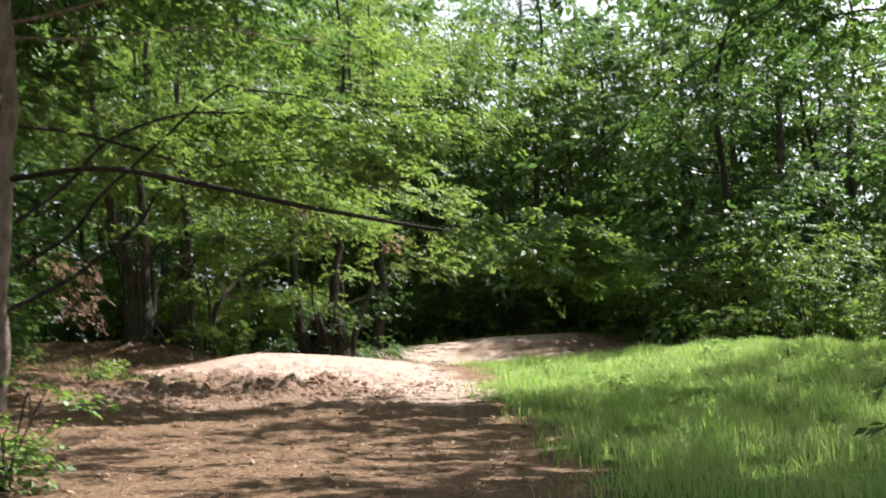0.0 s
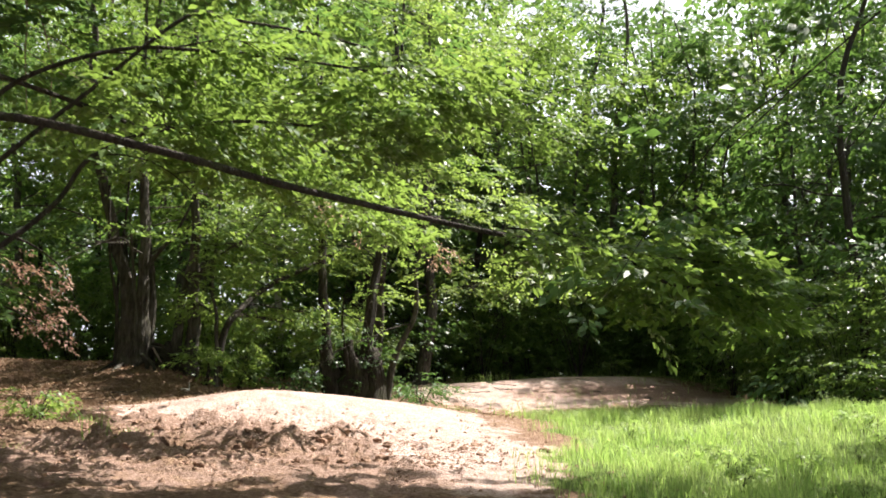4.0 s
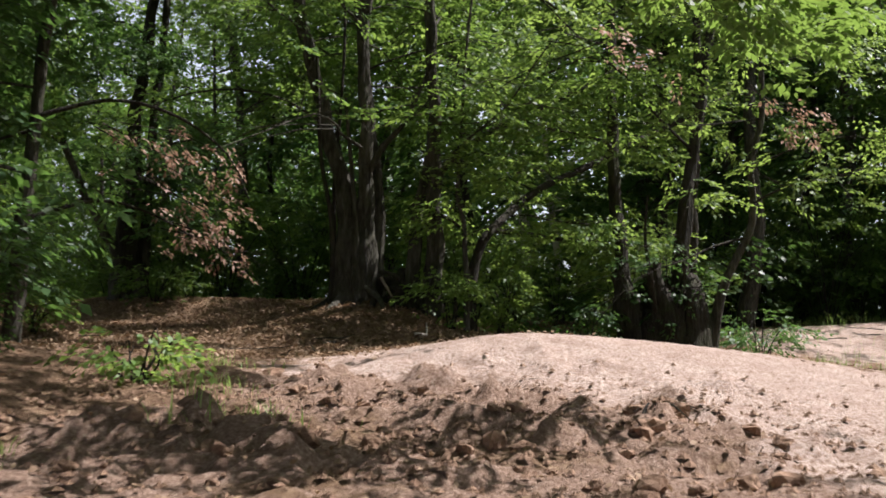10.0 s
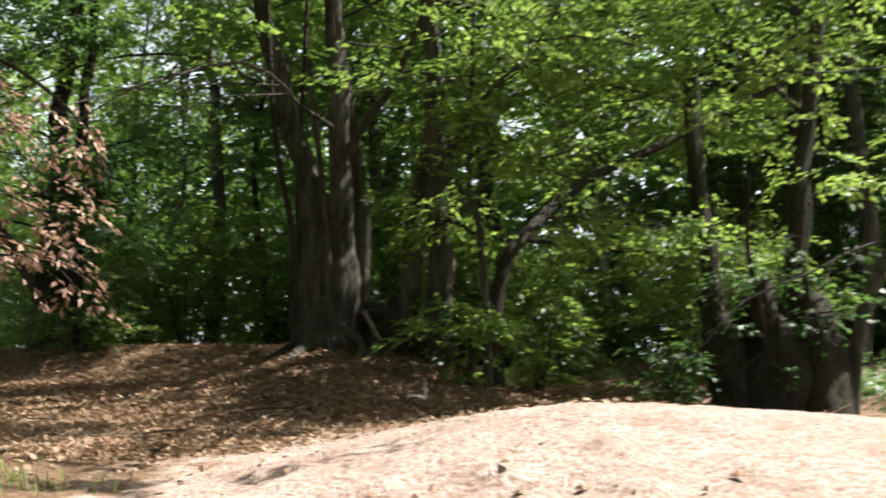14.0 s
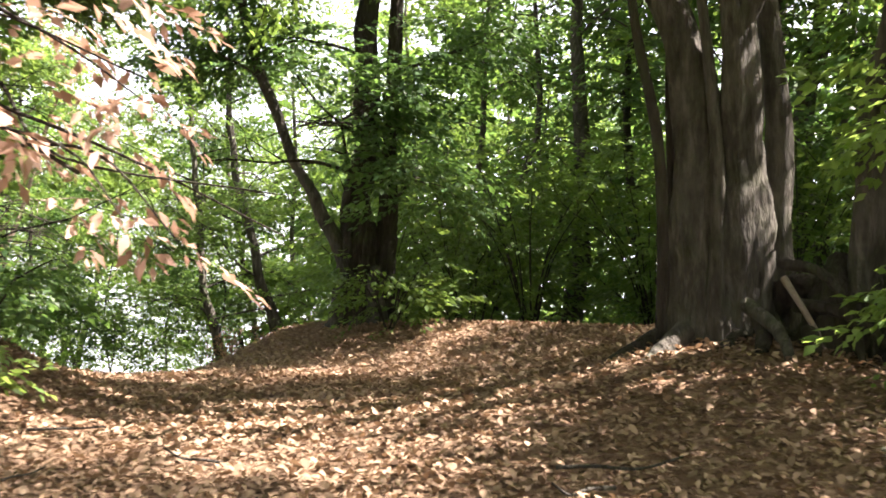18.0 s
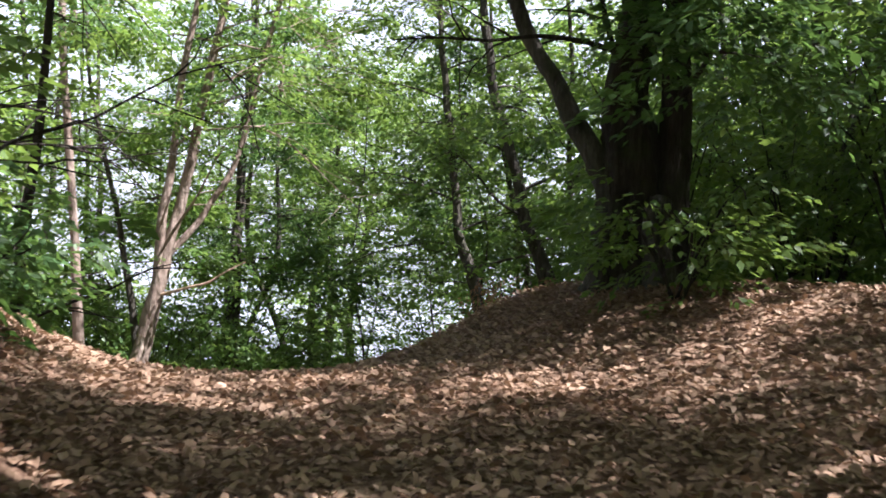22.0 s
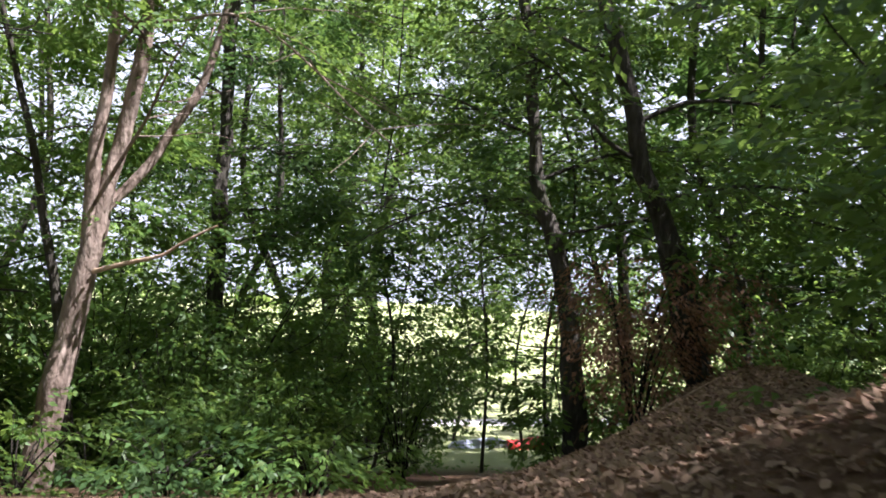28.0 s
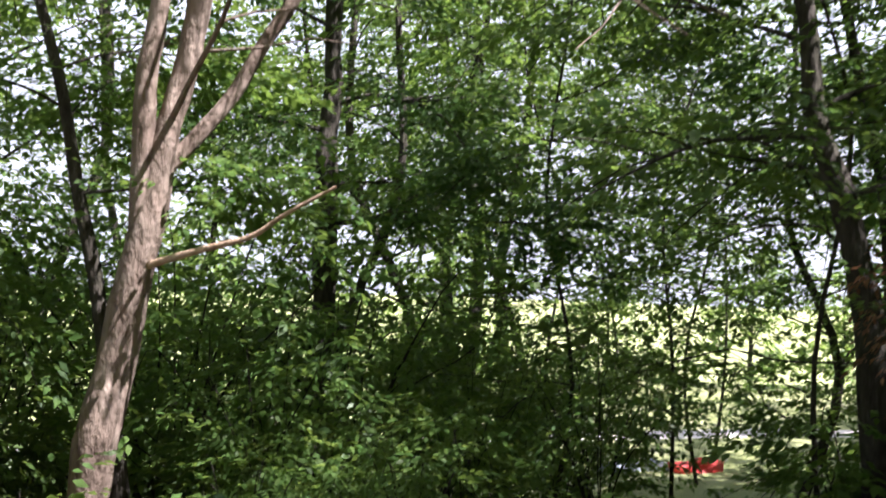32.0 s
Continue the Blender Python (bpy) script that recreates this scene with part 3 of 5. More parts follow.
def forest_tree(seed, name, tall, radius, low, limbs, length, sprays, leaf, bark, label, forks=5, lean=0.06, size=0.13, rise=(0.1, 0.7), stems=1, scale=(0.5, 0.95), spread=0.4, group="", leaves=20):
    """A whole tree standing at the origin."""
    rng = np.random.default_rng(seed)
    tree = thing(name, (0, 0, 0), label, "tree", group)
    places = []
    for k in range(stems):
        a = rng.uniform(0, 6.28)
        off = 0.25 * (stems > 1) * np.array([math.cos(k * 2.4), math.sin(k * 2.4), 0])
        pts = [off + (0, 0, -0.35)]
        tilt = lean * (1 + 1.5 * (stems > 1))
        for z in np.linspace(0.18, 1, 5):
            pts.append(off + np.array([math.cos(a) * tilt * tall * z ** 1.3, math.sin(a) * tilt * tall * z ** 1.3, tall * z]) + rng.normal(0, 0.02 * tall, 3) * (1, 1, 0))
        me, line, radii = stem_mesh("trunk", rng, pts, radius * (1 if k == 0 else 0.75), radius * 0.18, 10, 0.35, 3, 0.05, 0.02, 4)
        part("trunk", me, bark, tree)
        places += add_limbs(rng, tree, line, radii, max(2, limbs // stems), low, length, forks, bark, rise)
    part("crown", crown_mesh(rng, "crown", places, sprays, size, spread, scale, leaves), leaf, tree)
    return tree


def bush(seed, name, wide, tall, sprays, leaf, label, category="bush", size=0.12, stems=9, group="", slim=0.5, bark=None, scale=(0.35, 0.7), hang=0.0):
    rng = np.random.default_rng(seed)
    b = thing(name, (0, 0, 0), label, category, group)
    pieces, places = [], []
    for k in range(stems):
        a = k * 2.4 + rng.uniform(-0.4, 0.4)
        reach = wide * rng.uniform(0.35, 1.0)
        p = np.array([[0, 0, -0.1], [math.cos(a) * reach * 0.3, math.sin(a) * reach * 0.3, tall * 0.45], [math.cos(a) * reach * 0.75, math.sin(a) * reach * 0.75, tall * rng.uniform(0.6, 0.95)], [math.cos(a) * reach, math.sin(a) * reach, tall * rng.uniform(0.45, 1.05)]])
        line = smooth_line(p + rng.normal(0, 0.05, p.shape), 4)
        pieces.append(tube(line, np.linspace(0.014, 0.003, len(line)), 5))
        places.append((line[1:], a))
    for v, q in pieces:
        part("stem", mesh_of("stem", v, q), bark or BARK_DARK, b)
    part("foliage", crown_mesh(rng, "foliage", places, sprays, size, 0.22 * wide, scale, 18, slim, hang), leaf, b)
    return b


def spot(x, y, turn=0.0, scale=1.0):
    return pose(x, y, height_at(x, y), 0, 0, turn) @ Matrix.Scale(scale, 4)


def spread_copies(ob, rows):
    """Set a thing on the first row's place and copies of it on the others: x, y, turn, scale."""
    for row in rows[1:]:
        copy_thing(ob, spot(*row))
    ob.matrix_basis = spot(*rows[0])

# ---- the trees that stand by the path


def hero_tree(seed, name, label, base, stems, limbs, sprays, leaf, size=0.115, group="", spread=0.26, scale=(0.5, 0.95), limb_bark=None, clear=0.0, thin=True):
    """stems: (points, first and last radius, bark, flare, flutes, part name). limbs: (stem, count, low, length, forks, rise, azimuths)."""
    rng = np.random.default_rng(seed)
    tree = thing(name, base, label, "tree", group)
    origin = np.array(base)
    made, places = [], []
    for pts, r0, r1, bark, flare, flutes, pname in stems:
        me, line, radii = stem_mesh(pname, rng, np.array(pts) - origin, r0, r1, 22 if r0 > 0.12 else 10, flare, flutes, 0.10 if flutes else 0, 0.035, 8 if r0 > 0.12 else 6)
        part(pname, me, bark, tree)
        made.append((line, radii, bark))
    for k, count, low, length, forks, rise, azimuths in limbs:
        line, radii, bark = made[k]
        bark = limb_bark or bark
        places += add_limbs(rng, tree, line, radii, count, low, length, forks, bark, rise, azimuths)
    if sprays:
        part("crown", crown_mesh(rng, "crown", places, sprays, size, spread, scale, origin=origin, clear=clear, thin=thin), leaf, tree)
    return tree


def rising(points, top, sway=0.25):
    """The seen part of a stem carried on up to a height."""
    p = [np.array(q, float) for q in points]
    d = (p[-1] - p[-2]) / max(0.2, p[-1][2] - p[-2][2])
    top += p[0][2]
    while p[-1][2] < top:
        d = d * (0.75, 0.75, 1)
        p.append(p[-1] + d * 1.6 + np.array([sway * math.sin(3 * p[-1][2]), sway * math.cos(2 * p[-1][2]), 0]) * 0.5)
    return p


# the many-stemmed old tree on the rise
hero_tree(11, "beech_tree", "many-stemmed old grey-brown tree with roots on a leafy rise", (-1.45, 22.98, 2.37), [
    (rising([(-1.66, 23.00, 2.08), (-1.66, 22.91, 3.34), (-1.68, 22.85, 4.12), (-1.79, 22.86, 4.66), (-2.09, 22.83, 5.74)], 11), 0.22, 0.05, BARK, 0.9, 4, "trunk"),
    (rising([(-1.33, 22.91, 2.02), (-1.36, 22.81, 3.32), (-1.38, 22.75, 4.10), (-1.35, 22.63, 5.67)], 12), 0.16, 0.05, BARK, 1.0, 3, "trunk"),
    (rising([(-1.11, 23.20, 2.13), (-1.12, 23.09, 3.63), (-1.12, 23.02, 4.53), (-1.26, 22.97, 5.77)], 10), 0.105, 0.04, BARK, 0.8, 3, "trunk"),
    (rising([(-1.94, 23.40, 2.22), (-1.96, 23.29, 3.66), (-1.97, 23.20, 4.76)], 6), 0.045, 0.02, BARK_DARK, 0.2, 0, "trunk"),
    ([(-1.35, 22.71, 4.66), (-1.24, 22.63, 4.98), (-0.93, 22.45, 5.42), (-0.63, 22.32, 5.77), (-0.10, 21.94, 6.88)], 0.075, 0.03, BARK, 0, 0, "limb"),
    ([(-1.03, 22.49, 2.89), (-0.88, 22.36, 2.64), (-0.75, 22.33, 2.39), (-0.66, 22.22, 2.08)], 0.028, 0.014, BARK_PALE, 0, 0, "root"),
    ([(-1.34, 22.77, 2.51), (-1.45, 22.43, 2.35), (-1.75, 21.99, 2.21)], 0.10, 0.03, BARK_DARK, 0, 0, "root"),
    ([(-1.24, 22.87, 2.56), (-0.94, 22.58, 2.39), (-0.60, 22.20, 2.12)], 0.11, 0.03, BARK_DARK, 0, 0, "root"),
    ([(-1.19, 22.96, 2.72), (-0.89, 22.75, 2.85), (-0.54, 22.65, 2.73), (-0.26, 22.56, 2.2)], 0.13, 0.05, BARK_DARK, 0, 3, "root"),
    ([(-1.95, 22.75, 2.0), (-1.93, 22.72, 3.0), (-1.98, 22.7, 4.0), (-2.2, 22.7, 5.2), (-2.3, 22.6, 7.0)], 0.06, 0.03, BARK_DARK, 0.4, 0, "trunk"),
    ([(-1.5, 22.7, 2.0), (-1.52, 22.64, 2.8), (-1.5, 22.62, 3.6), (-1.58, 22.6, 4.6), (-1.75, 22.5, 6.2)], 0.085, 0.03, BARK, 0.5, 3, "trunk"),
    ([(-1.0, 22.6, 2.35), (-0.85, 22.35, 2.5), (-0.8, 22.15, 2.3), (-0.9, 21.95, 2.02)], 0.07, 0.02, BARK_DARK, 0, 0, "root"),
    ([(-1.2, 22.6, 2.6), (-1.15, 22.3, 2.45), (-1.2, 22.05, 2.2), (-1.35, 21.8, 1.98)], 0.08, 0.02, BARK_DARK, 0, 0, "root"),
    ([(-0.75, 22.75, 1.9), (-0.68, 22.62, 2.45), (-0.62, 22.6, 2.8), (-0.6, 22.62, 3.05)], 0.36, 0.10, BARK_DARK, 0.3, 5, "burl"),
    ([(-1.05, 22.55, 3.0), (-0.75, 22.3, 2.9), (-0.55, 22.15, 2.55), (-0.45, 22.1, 1.95)], 0.045, 0.02, BARK_DARK, 0, 0, "root"),
    ([(-0.95, 22.5, 2.7), (-0.6, 22.28, 2.62), (-0.3, 22.2, 2.35), (-0.05, 22.1, 1.9)], 0.055, 0.02, BARK_DARK, 0, 0, "root"),
    ([(-1.3, 22.55, 2.7), (-1.05, 22.2, 2.5), (-0.95, 21.95, 2.25), (-1.0, 21.7, 1.95)], 0.06, 0.02, BARK, 0, 0, "root"),
    ([(-1.9, 22.8, 2.5), (-2.2, 22.55, 2.3), (-2.5, 22.4, 2.1), (-2.9, 22.2, 1.85)], 0.09, 0.02, BARK_DARK, 0, 0, "root"),
    ([(-1.75, 22.6, 2.5), (-1.95, 22.25, 2.25), (-2.1, 21.95, 2.05), (-2.2, 21.6, 1.85)], 0.09, 0.02, BARK, 0, 0, "root"),
# The high limbs on the far side are added to shade the ridge.
], [(2, 9, 0.42, 4.2, 8, (0.1, 0.5), (0.5, 0.9, 1.3)), (0, 6, 0.44, 3.4, 6, (0.0, 0.6), (3.6, 4.4, 2.5)), (1, 7, 0.28, 4.2, 6, (-0.1, 0.5), (4.3, 5.1, 4.7)), (2, 5, 0.35, 3.2, 5, (0.0, 0.5), (5.4, 0.3)), (3, 3, 0.5, 1.8, 4, (0, 0.4), (3.0, 2.2)), (0, 6, 0.5, 4.2, 8, (0.4, 0.8), (1.8, 2.4, 1.3))],
    1700, LEAF, clear=3.3)

# the twin-stemmed tree beside it
hero_tree(12, "beech_tree", "twin-stemmed grey-brown tree with dark bark scars", (-0.25, 22.54, 2.22), [
    ([(-0.46, 22.62, 1.88), (-0.43, 22.51, 3.28), (-0.42, 22.45, 4.03), (-0.29, 22.38, 4.71), (-0.14, 22.28, 5.20)], 0.135, 0.09, BARK, 0.4, 3, "trunk"),
    (rising([(-0.12, 22.52, 1.86), (-0.09, 22.41, 3.27), (-0.12, 22.36, 4.01), (-0.08, 22.30, 4.73), (-0.12, 22.20, 6.07)], 12), 0.165, 0.05, BARK, 0.5, 4, "trunk"),
    ([(-0.07, 22.31, 4.55), (0.03, 22.39, 4.86), (0.41, 22.36, 5.24), (0.75, 22.34, 5.47), (1.22, 22.32, 5.74), (2.08, 22.49, 6.18), (3.30, 22.54, 6.86)], 0.10, 0.03, BARK, 0, 0, "limb"),
    ([(-0.08, 22.30, 4.05), (0.14, 22.16, 3.96), (0.38, 22.07, 3.79)], 0.045, 0.02, BARK_DARK, 0, 0, "limb"),
# The last limb set is added high up to shade the rise's left flank.
], [(1, 8, 0.30, 4.0, 6, (-0.1, 0.5), (4.9, 5.6, 0.2, 4.2)), (2, 2, 0.5, 2.0, 5, (-0.2, 0.3), (4.8, 5.5, 0.6)), (1, 7, 0.5, 3.4, 8, (0.2, 0.6), (1.3, 2.1, 2.8))], 780, LEAF, clear=2.7)

# the leaning tree with a long arm
hero_tree(13, "leaning_tree", "slender leaning tree with a long dark arching arm", (0.60, 21.92, 1.85), [
    ([(0.59, 21.94, 1.55), (0.60, 22.15, 2.72), (0.71, 22.21, 3.33), (0.98, 22.37, 3.80), (1.88, 23.31, 4.66), (3.07, 24.26, 5.35), (4.48, 25.19, 6.19), (5.33, 26.16, 6.71), (6.61, 27.10, 7.54)], 0.10, 0.045, BARK_DARK, 0.3, 0, "trunk"),
    ([(0.96, 22.34, 3.78), (1.67, 23.07, 3.79), (2.52, 23.88, 3.78), (3.62, 24.87, 3.89), (4.44, 25.45, 4.15)], 0.055, 0.02, BARK_DARK, 0, 0, "limb"),
    (rising([(0.50, 21.64, 1.53), (0.49, 21.55, 2.68), (0.45, 21.51, 3.29), (0.42, 21.47, 3.82), (0.31, 21.43, 4.26), (0.34, 21.37, 5.14)], 6), 0.055, 0.02, BARK, 0.2, 0, "trunk"),
], [(0, 8, 0.4, 2.2, 6, (-0.3, 0.5), None), (1, 4, 0.35, 1.0, 4, (-0.3, 0.3), None), (2, 4, 0.2, 1.3, 5, (-0.2, 0.4), None)], 420, LEAF_BRIGHT)

# the broad stump with a pale crooked stem
hero_tree(14, "stump_tree", "broad dark old stump with a pale crooked stem", (4.29, 22.73, 1.64), [
    ([(4.19, 23.05, 1.30), (4.17, 23.0, 1.9), (4.15, 22.99, 2.5), (4.2, 23.0, 2.95)], 0.72, 0.42, BARK_DARK, 0.3, 7, "trunk"),
    (rising([(4.96, 22.66, 1.27), (5.10, 22.58, 2.32), (5.24, 22.54, 2.88), (5.48, 22.50, 3.42), (5.70, 22.46, 3.90), (5.74, 22.42, 4.45), (5.69, 22.37, 5.09), (5.88, 22.31, 5.90), (5.87, 22.23, 6.87)], 11), 0.085, 0.03, BARK, 0.5, 3, "trunk"),
    (rising([(3.51, 23.06, 2.58), (3.39, 23.06, 3.89), (3.26, 22.97, 5.09)], 9), 0.13, 0.03, BARK_DARK, 0.2, 3, "trunk"),
    (rising([(4.52, 23.14, 2.87), (4.64, 23.13, 4.27), (4.81, 23.16, 5.27)], 10), 0.14, 0.03, BARK_DARK, 0.2, 3, "trunk"),
    ([(3.65, 22.75, 1.3), (3.58, 22.7, 2.0), (3.5, 22.72, 2.6), (3.36, 22.7, 3.1)], 0.33, 0.13, BARK_DARK, 0.4, 4, "trunk"),
    ([(4.1, 22.5, 1.3), (4.12, 22.45, 1.95), (4.06, 22.5, 2.6), (4.02, 22.6, 3.25)], 0.36, 0.10, BARK_DARK, 0.4, 5, "trunk"),
    ([(4.6, 22.6, 1.3), (4.68, 22.55, 2.0), (4.66, 22.6, 2.7), (4.6, 22.7, 3.0)], 0.34, 0.16, BARK_DARK, 0.4, 4, "trunk"),
    ([(3.95, 22.4, 2.2), (3.85, 22.2, 2.8), (3.7, 22.1, 3.6), (3.7, 21.9, 4.4)], 0.05, 0.02, BARK_DARK, 0.1, 0, "shoot"),
    ([(4.4, 22.5, 2.4), (4.45, 22.3, 3.0), (4.35, 22.2, 3.8), (4.5, 22.0, 4.6)], 0.045, 0.02, BARK_DARK, 0.1, 0, "shoot"),
], [(1, 9, 0.30, 4.6, 7, (-0.25, 0.35), (4.2, 4.7, 5.2, 3.7, 5.7)), (2, 6, 0.3, 4.2, 6, (-0.2, 0.4), (4.2, 3.6, 4.8)), (3, 7, 0.28, 5.0, 7, (-0.2, 0.4), (4.5, 5.2, 4.9)), (7, 4, 0.2, 0.9, 4, (-0.2, 0.4), None), (8, 4, 0.2, 0.9, 4, (-0.2, 0.4), None)], 1250, LEAF_BRIGHT, spread=0.33, limb_bark=BARK_DARK, clear=2.9)

# the burled old tree on the ridge
hero_tree(15, "old_beech_tree", "massive burled old trunk with several dark stems on the ridge", (-7.20, 28.68, 2.62), [
    (rising([(-7.22, 28.71, 1.85), (-7.24, 28.63, 3.34), (-7.27, 28.59, 3.91), (-7.29, 28.55, 4.36), (-7.15, 28.51, 4.96), (-7.10, 28.47, 5.47)], 12), 0.26, 0.05, BARK_DARK, 0.9, 5, "trunk"),
    (rising([(-6.98, 28.80, 1.95), (-6.90, 28.72, 3.47), (-6.83, 28.67, 4.12), (-6.78, 28.62, 4.77), (-6.74, 28.58, 5.36)], 11), 0.14, 0.05, BARK_DARK, 0.7, 4, "trunk"),
    (rising([(-7.23, 28.54, 3.22), (-7.29, 28.43, 3.37), (-7.48, 28.39, 3.90), (-7.69, 28.36, 4.26), (-7.85, 28.33, 4.60), (-8.18, 28.29, 5.18)], 9), 0.12, 0.04, BARK, 0.2, 0, "limb"),
    ([(-7.39, 28.44, 2.45), (-7.39, 28.41, 2.86), (-7.37, 28.39, 3.03), (-7.34, 28.42, 3.26), (-7.31, 28.52, 3.47)], 0.20, 0.12, BARK, 0, 4, "burl"),
    ([(-6.85, 28.48, 2.25), (-6.82, 28.41, 2.90), (-6.84, 28.44, 3.20), (-6.86, 28.54, 3.51)], 0.17, 0.10, BARK, 0.2, 3, "burl"),
    ([(-7.19, 28.47, 2.81), (-7.00, 28.13, 2.46), (-6.70, 27.80, 2.18)], 0.13, 0.03, BARK, 0, 0, "root"),
    ([(-7.44, 28.47, 2.76), (-7.75, 28.29, 2.41), (-8.05, 28.12, 2.08)], 0.12, 0.03, BARK, 0, 0, "root"),
], [(0, 12, 0.28, 2.3, 7, (0.15, 0.7), (4.1, 3.5, 4.8, 5.4, 2.9)), (1, 6, 0.25, 2.2, 6, (0.0, 0.5), (5.4, 4.9, 0.1)), (2, 5, 0.5, 1.2, 6, (0.2, 0.7), (3.4, 2.8, 4.0))], 1900, LEAF_DEEP, spread=0.3, clear=1.3, thin=False)

# the pale forked tree on the slope
hero_tree(16, "forked_tree", "pale smooth-barked forked tree leaning on the slope", (-19.15, 32.6, height_at(-19.15, 32.6)), [
    (rising([(-19.30, 32.66, -0.14), (-19.14, 32.82, 1.05), (-19.04, 32.95, 1.94), (-18.93, 33.06, 2.66), (-18.82, 33.18, 3.21), (-18.73, 33.28, 3.77), (-18.57, 33.46, 4.94)], 9), 0.175, 0.05, BARK_PALE, 0.2, 0, "trunk"),
    (rising([(-18.92, 33.05, 2.64), (-18.85, 33.05, 3.88), (-18.81, 33.11, 4.32), (-18.75, 33.16, 4.93)], 8), 0.095, 0.04, BARK_PALE, 0.0, 0, "trunk"),
    (rising([(-18.83, 33.21, 3.21), (-18.60, 33.66, 3.79), (-18.40, 33.85, 4.25), (-18.20, 34.05, 4.70), (-18.03, 34.20, 5.37)], 7), 0.07, 0.03, BARK_PALE, 0, 0, "limb"),
    ([(-18.87, 33.04, 2.45), (-18.32, 33.19, 2.60), (-17.88, 33.32, 2.71), (-17.61, 33.44, 2.89), (-17.26, 33.61, 3.09)], 0.032, 0.012, WOOD_BARE, 0, 0, "limb"),
# High sun-side limbs are added to dapple the trunk below.
], [(0, 7, 0.5, 3.0, 6, (-0.1, 0.6), None), (1, 4, 0.45, 2.6, 5, (0, 0.6), None), (2, 4, 0.45, 2.2, 5, (0, 0.5), None), (0, 7, 0.7, 4.2, 8, (-0.1, 0.3), (0.0, 0.4, 5.9))], 720, LEAF, clear=4.8)
hero_tree(17, "slender_tree", "slender grey tree behind the forked tree", (-19.7, 33.2, height_at(-19.7, 33.2)), [
    (rising([(-19.65, 33.38, 0.33), (-19.78, 33.23, 2.09), (-19.94, 33.12, 3.04), (-20.08, 33.04, 3.92), (-20.33, 32.86, 5.09)], 7), 0.075, 0.025, BARK, 0.2, 0, "trunk")],
    [(0, 10, 0.3, 2.0, 6, (0, 0.6), None)], 500, LEAF)
for seed, pts, r in ((18, [(-21.22, 37.18, -0.76), (-21.29, 37.22, 1.84), (-21.29, 37.30, 4.21), (-21.29, 37.40, 6.64)], 0.17),
                     (19, [(-14.65, 37.69, 0.55), (-14.86, 37.51, 2.26), (-15.04, 37.38, 3.11), (-15.20, 37.27, 3.84), (-15.38, 37.16, 5.56)], 0.135),
                     (20, [(-15.76, 41.32, 0.05), (-16.00, 41.09, 2.96), (-16.15, 40.98, 3.79), (-16.44, 40.79, 5.46)], 0.09),
                     (21, [(-12.84, 37.81, 0.72), (-13.26, 37.50, 2.62), (-13.48, 37.35, 3.34), (-13.69, 37.19, 4.08), (-13.99, 36.99, 5.48)], 0.17),
                     (22, [(-17.04, 30.18, 0.43), (-17.11, 29.99, 2.48), (-17.13, 29.91, 3.54), (-17.22, 29.63, 6.53)], 0.08)):
    bark = BARK_PALE if seed == 22 else BARK
    hero_tree(seed, "slope_tree", "tall slender grey-brown tree on the wooded slope", (pts[0][0], pts[0][1], height_at(pts[0][0], pts[0][1])), [
        (rising([(pts[0][0], pts[0][1], height_at(pts[0][0], pts[0][1]) - 0.3)] + pts[1:], 10), r, 0.03, bark, 0.35, 0, "trunk")],
        [(0, 8 if seed == 22 else 14, 0.5 if seed == 22 else 0.26, 2.2 if seed == 22 else 3.0, 7, (0.0, 0.5), None)], {22: 260, 19: 480, 21: 500}.get(seed, 1100), LEAF if seed % 2 else LEAF_DEEP, group="trees on the slope")

# pale birch-like stems in the depth of the wood
hero_tree(23, "birch_tree", "whitish twin-stemmed tree in the depth of the wood", (4.2, 42.8, height_at(4.2, 42.8)), [
    (rising([(4.32, 42.87, 1.96), (3.55, 42.62, 4.25), (3.30, 42.41, 5.83), (3.14, 42.16, 7.58), (3.08, 41.79, 10.21)], 12), 0.22, 0.06, BARK_BIRCH, 0.2, 0, "trunk"),
    (rising([(4.49, 42.95, 2.17), (4.59, 42.75, 4.76), (4.28, 42.52, 6.55)], 10), 0.16, 0.05, BARK_BIRCH, 0.2, 0, "trunk")],
    [(0, 8, 0.4, 3.4, 6, (0, 0.6), None), (1, 5, 0.4, 3, 5, (0, 0.6), None)], 420, LEAF_BRIGHT, size=0.2)
# a tall tree behind the stump
hero_tree(24, "tall_tree", "tall dark straight tree behind the stump", (5.6, 27.0, height_at(5.6, 27.0)), [
    (rising([(5.57, 27.07, 1.34), (5.67, 26.77, 5.22), (5.70, 26.63, 7.06), (5.71, 26.47, 9.12)], 13), 0.125, 0.04, BARK_DARK, 0.3, 0, "trunk")],
    [(0, 12, 0.4, 3.0, 6, (-0.1, 0.5), None)], 480, LEAF, size=0.17)

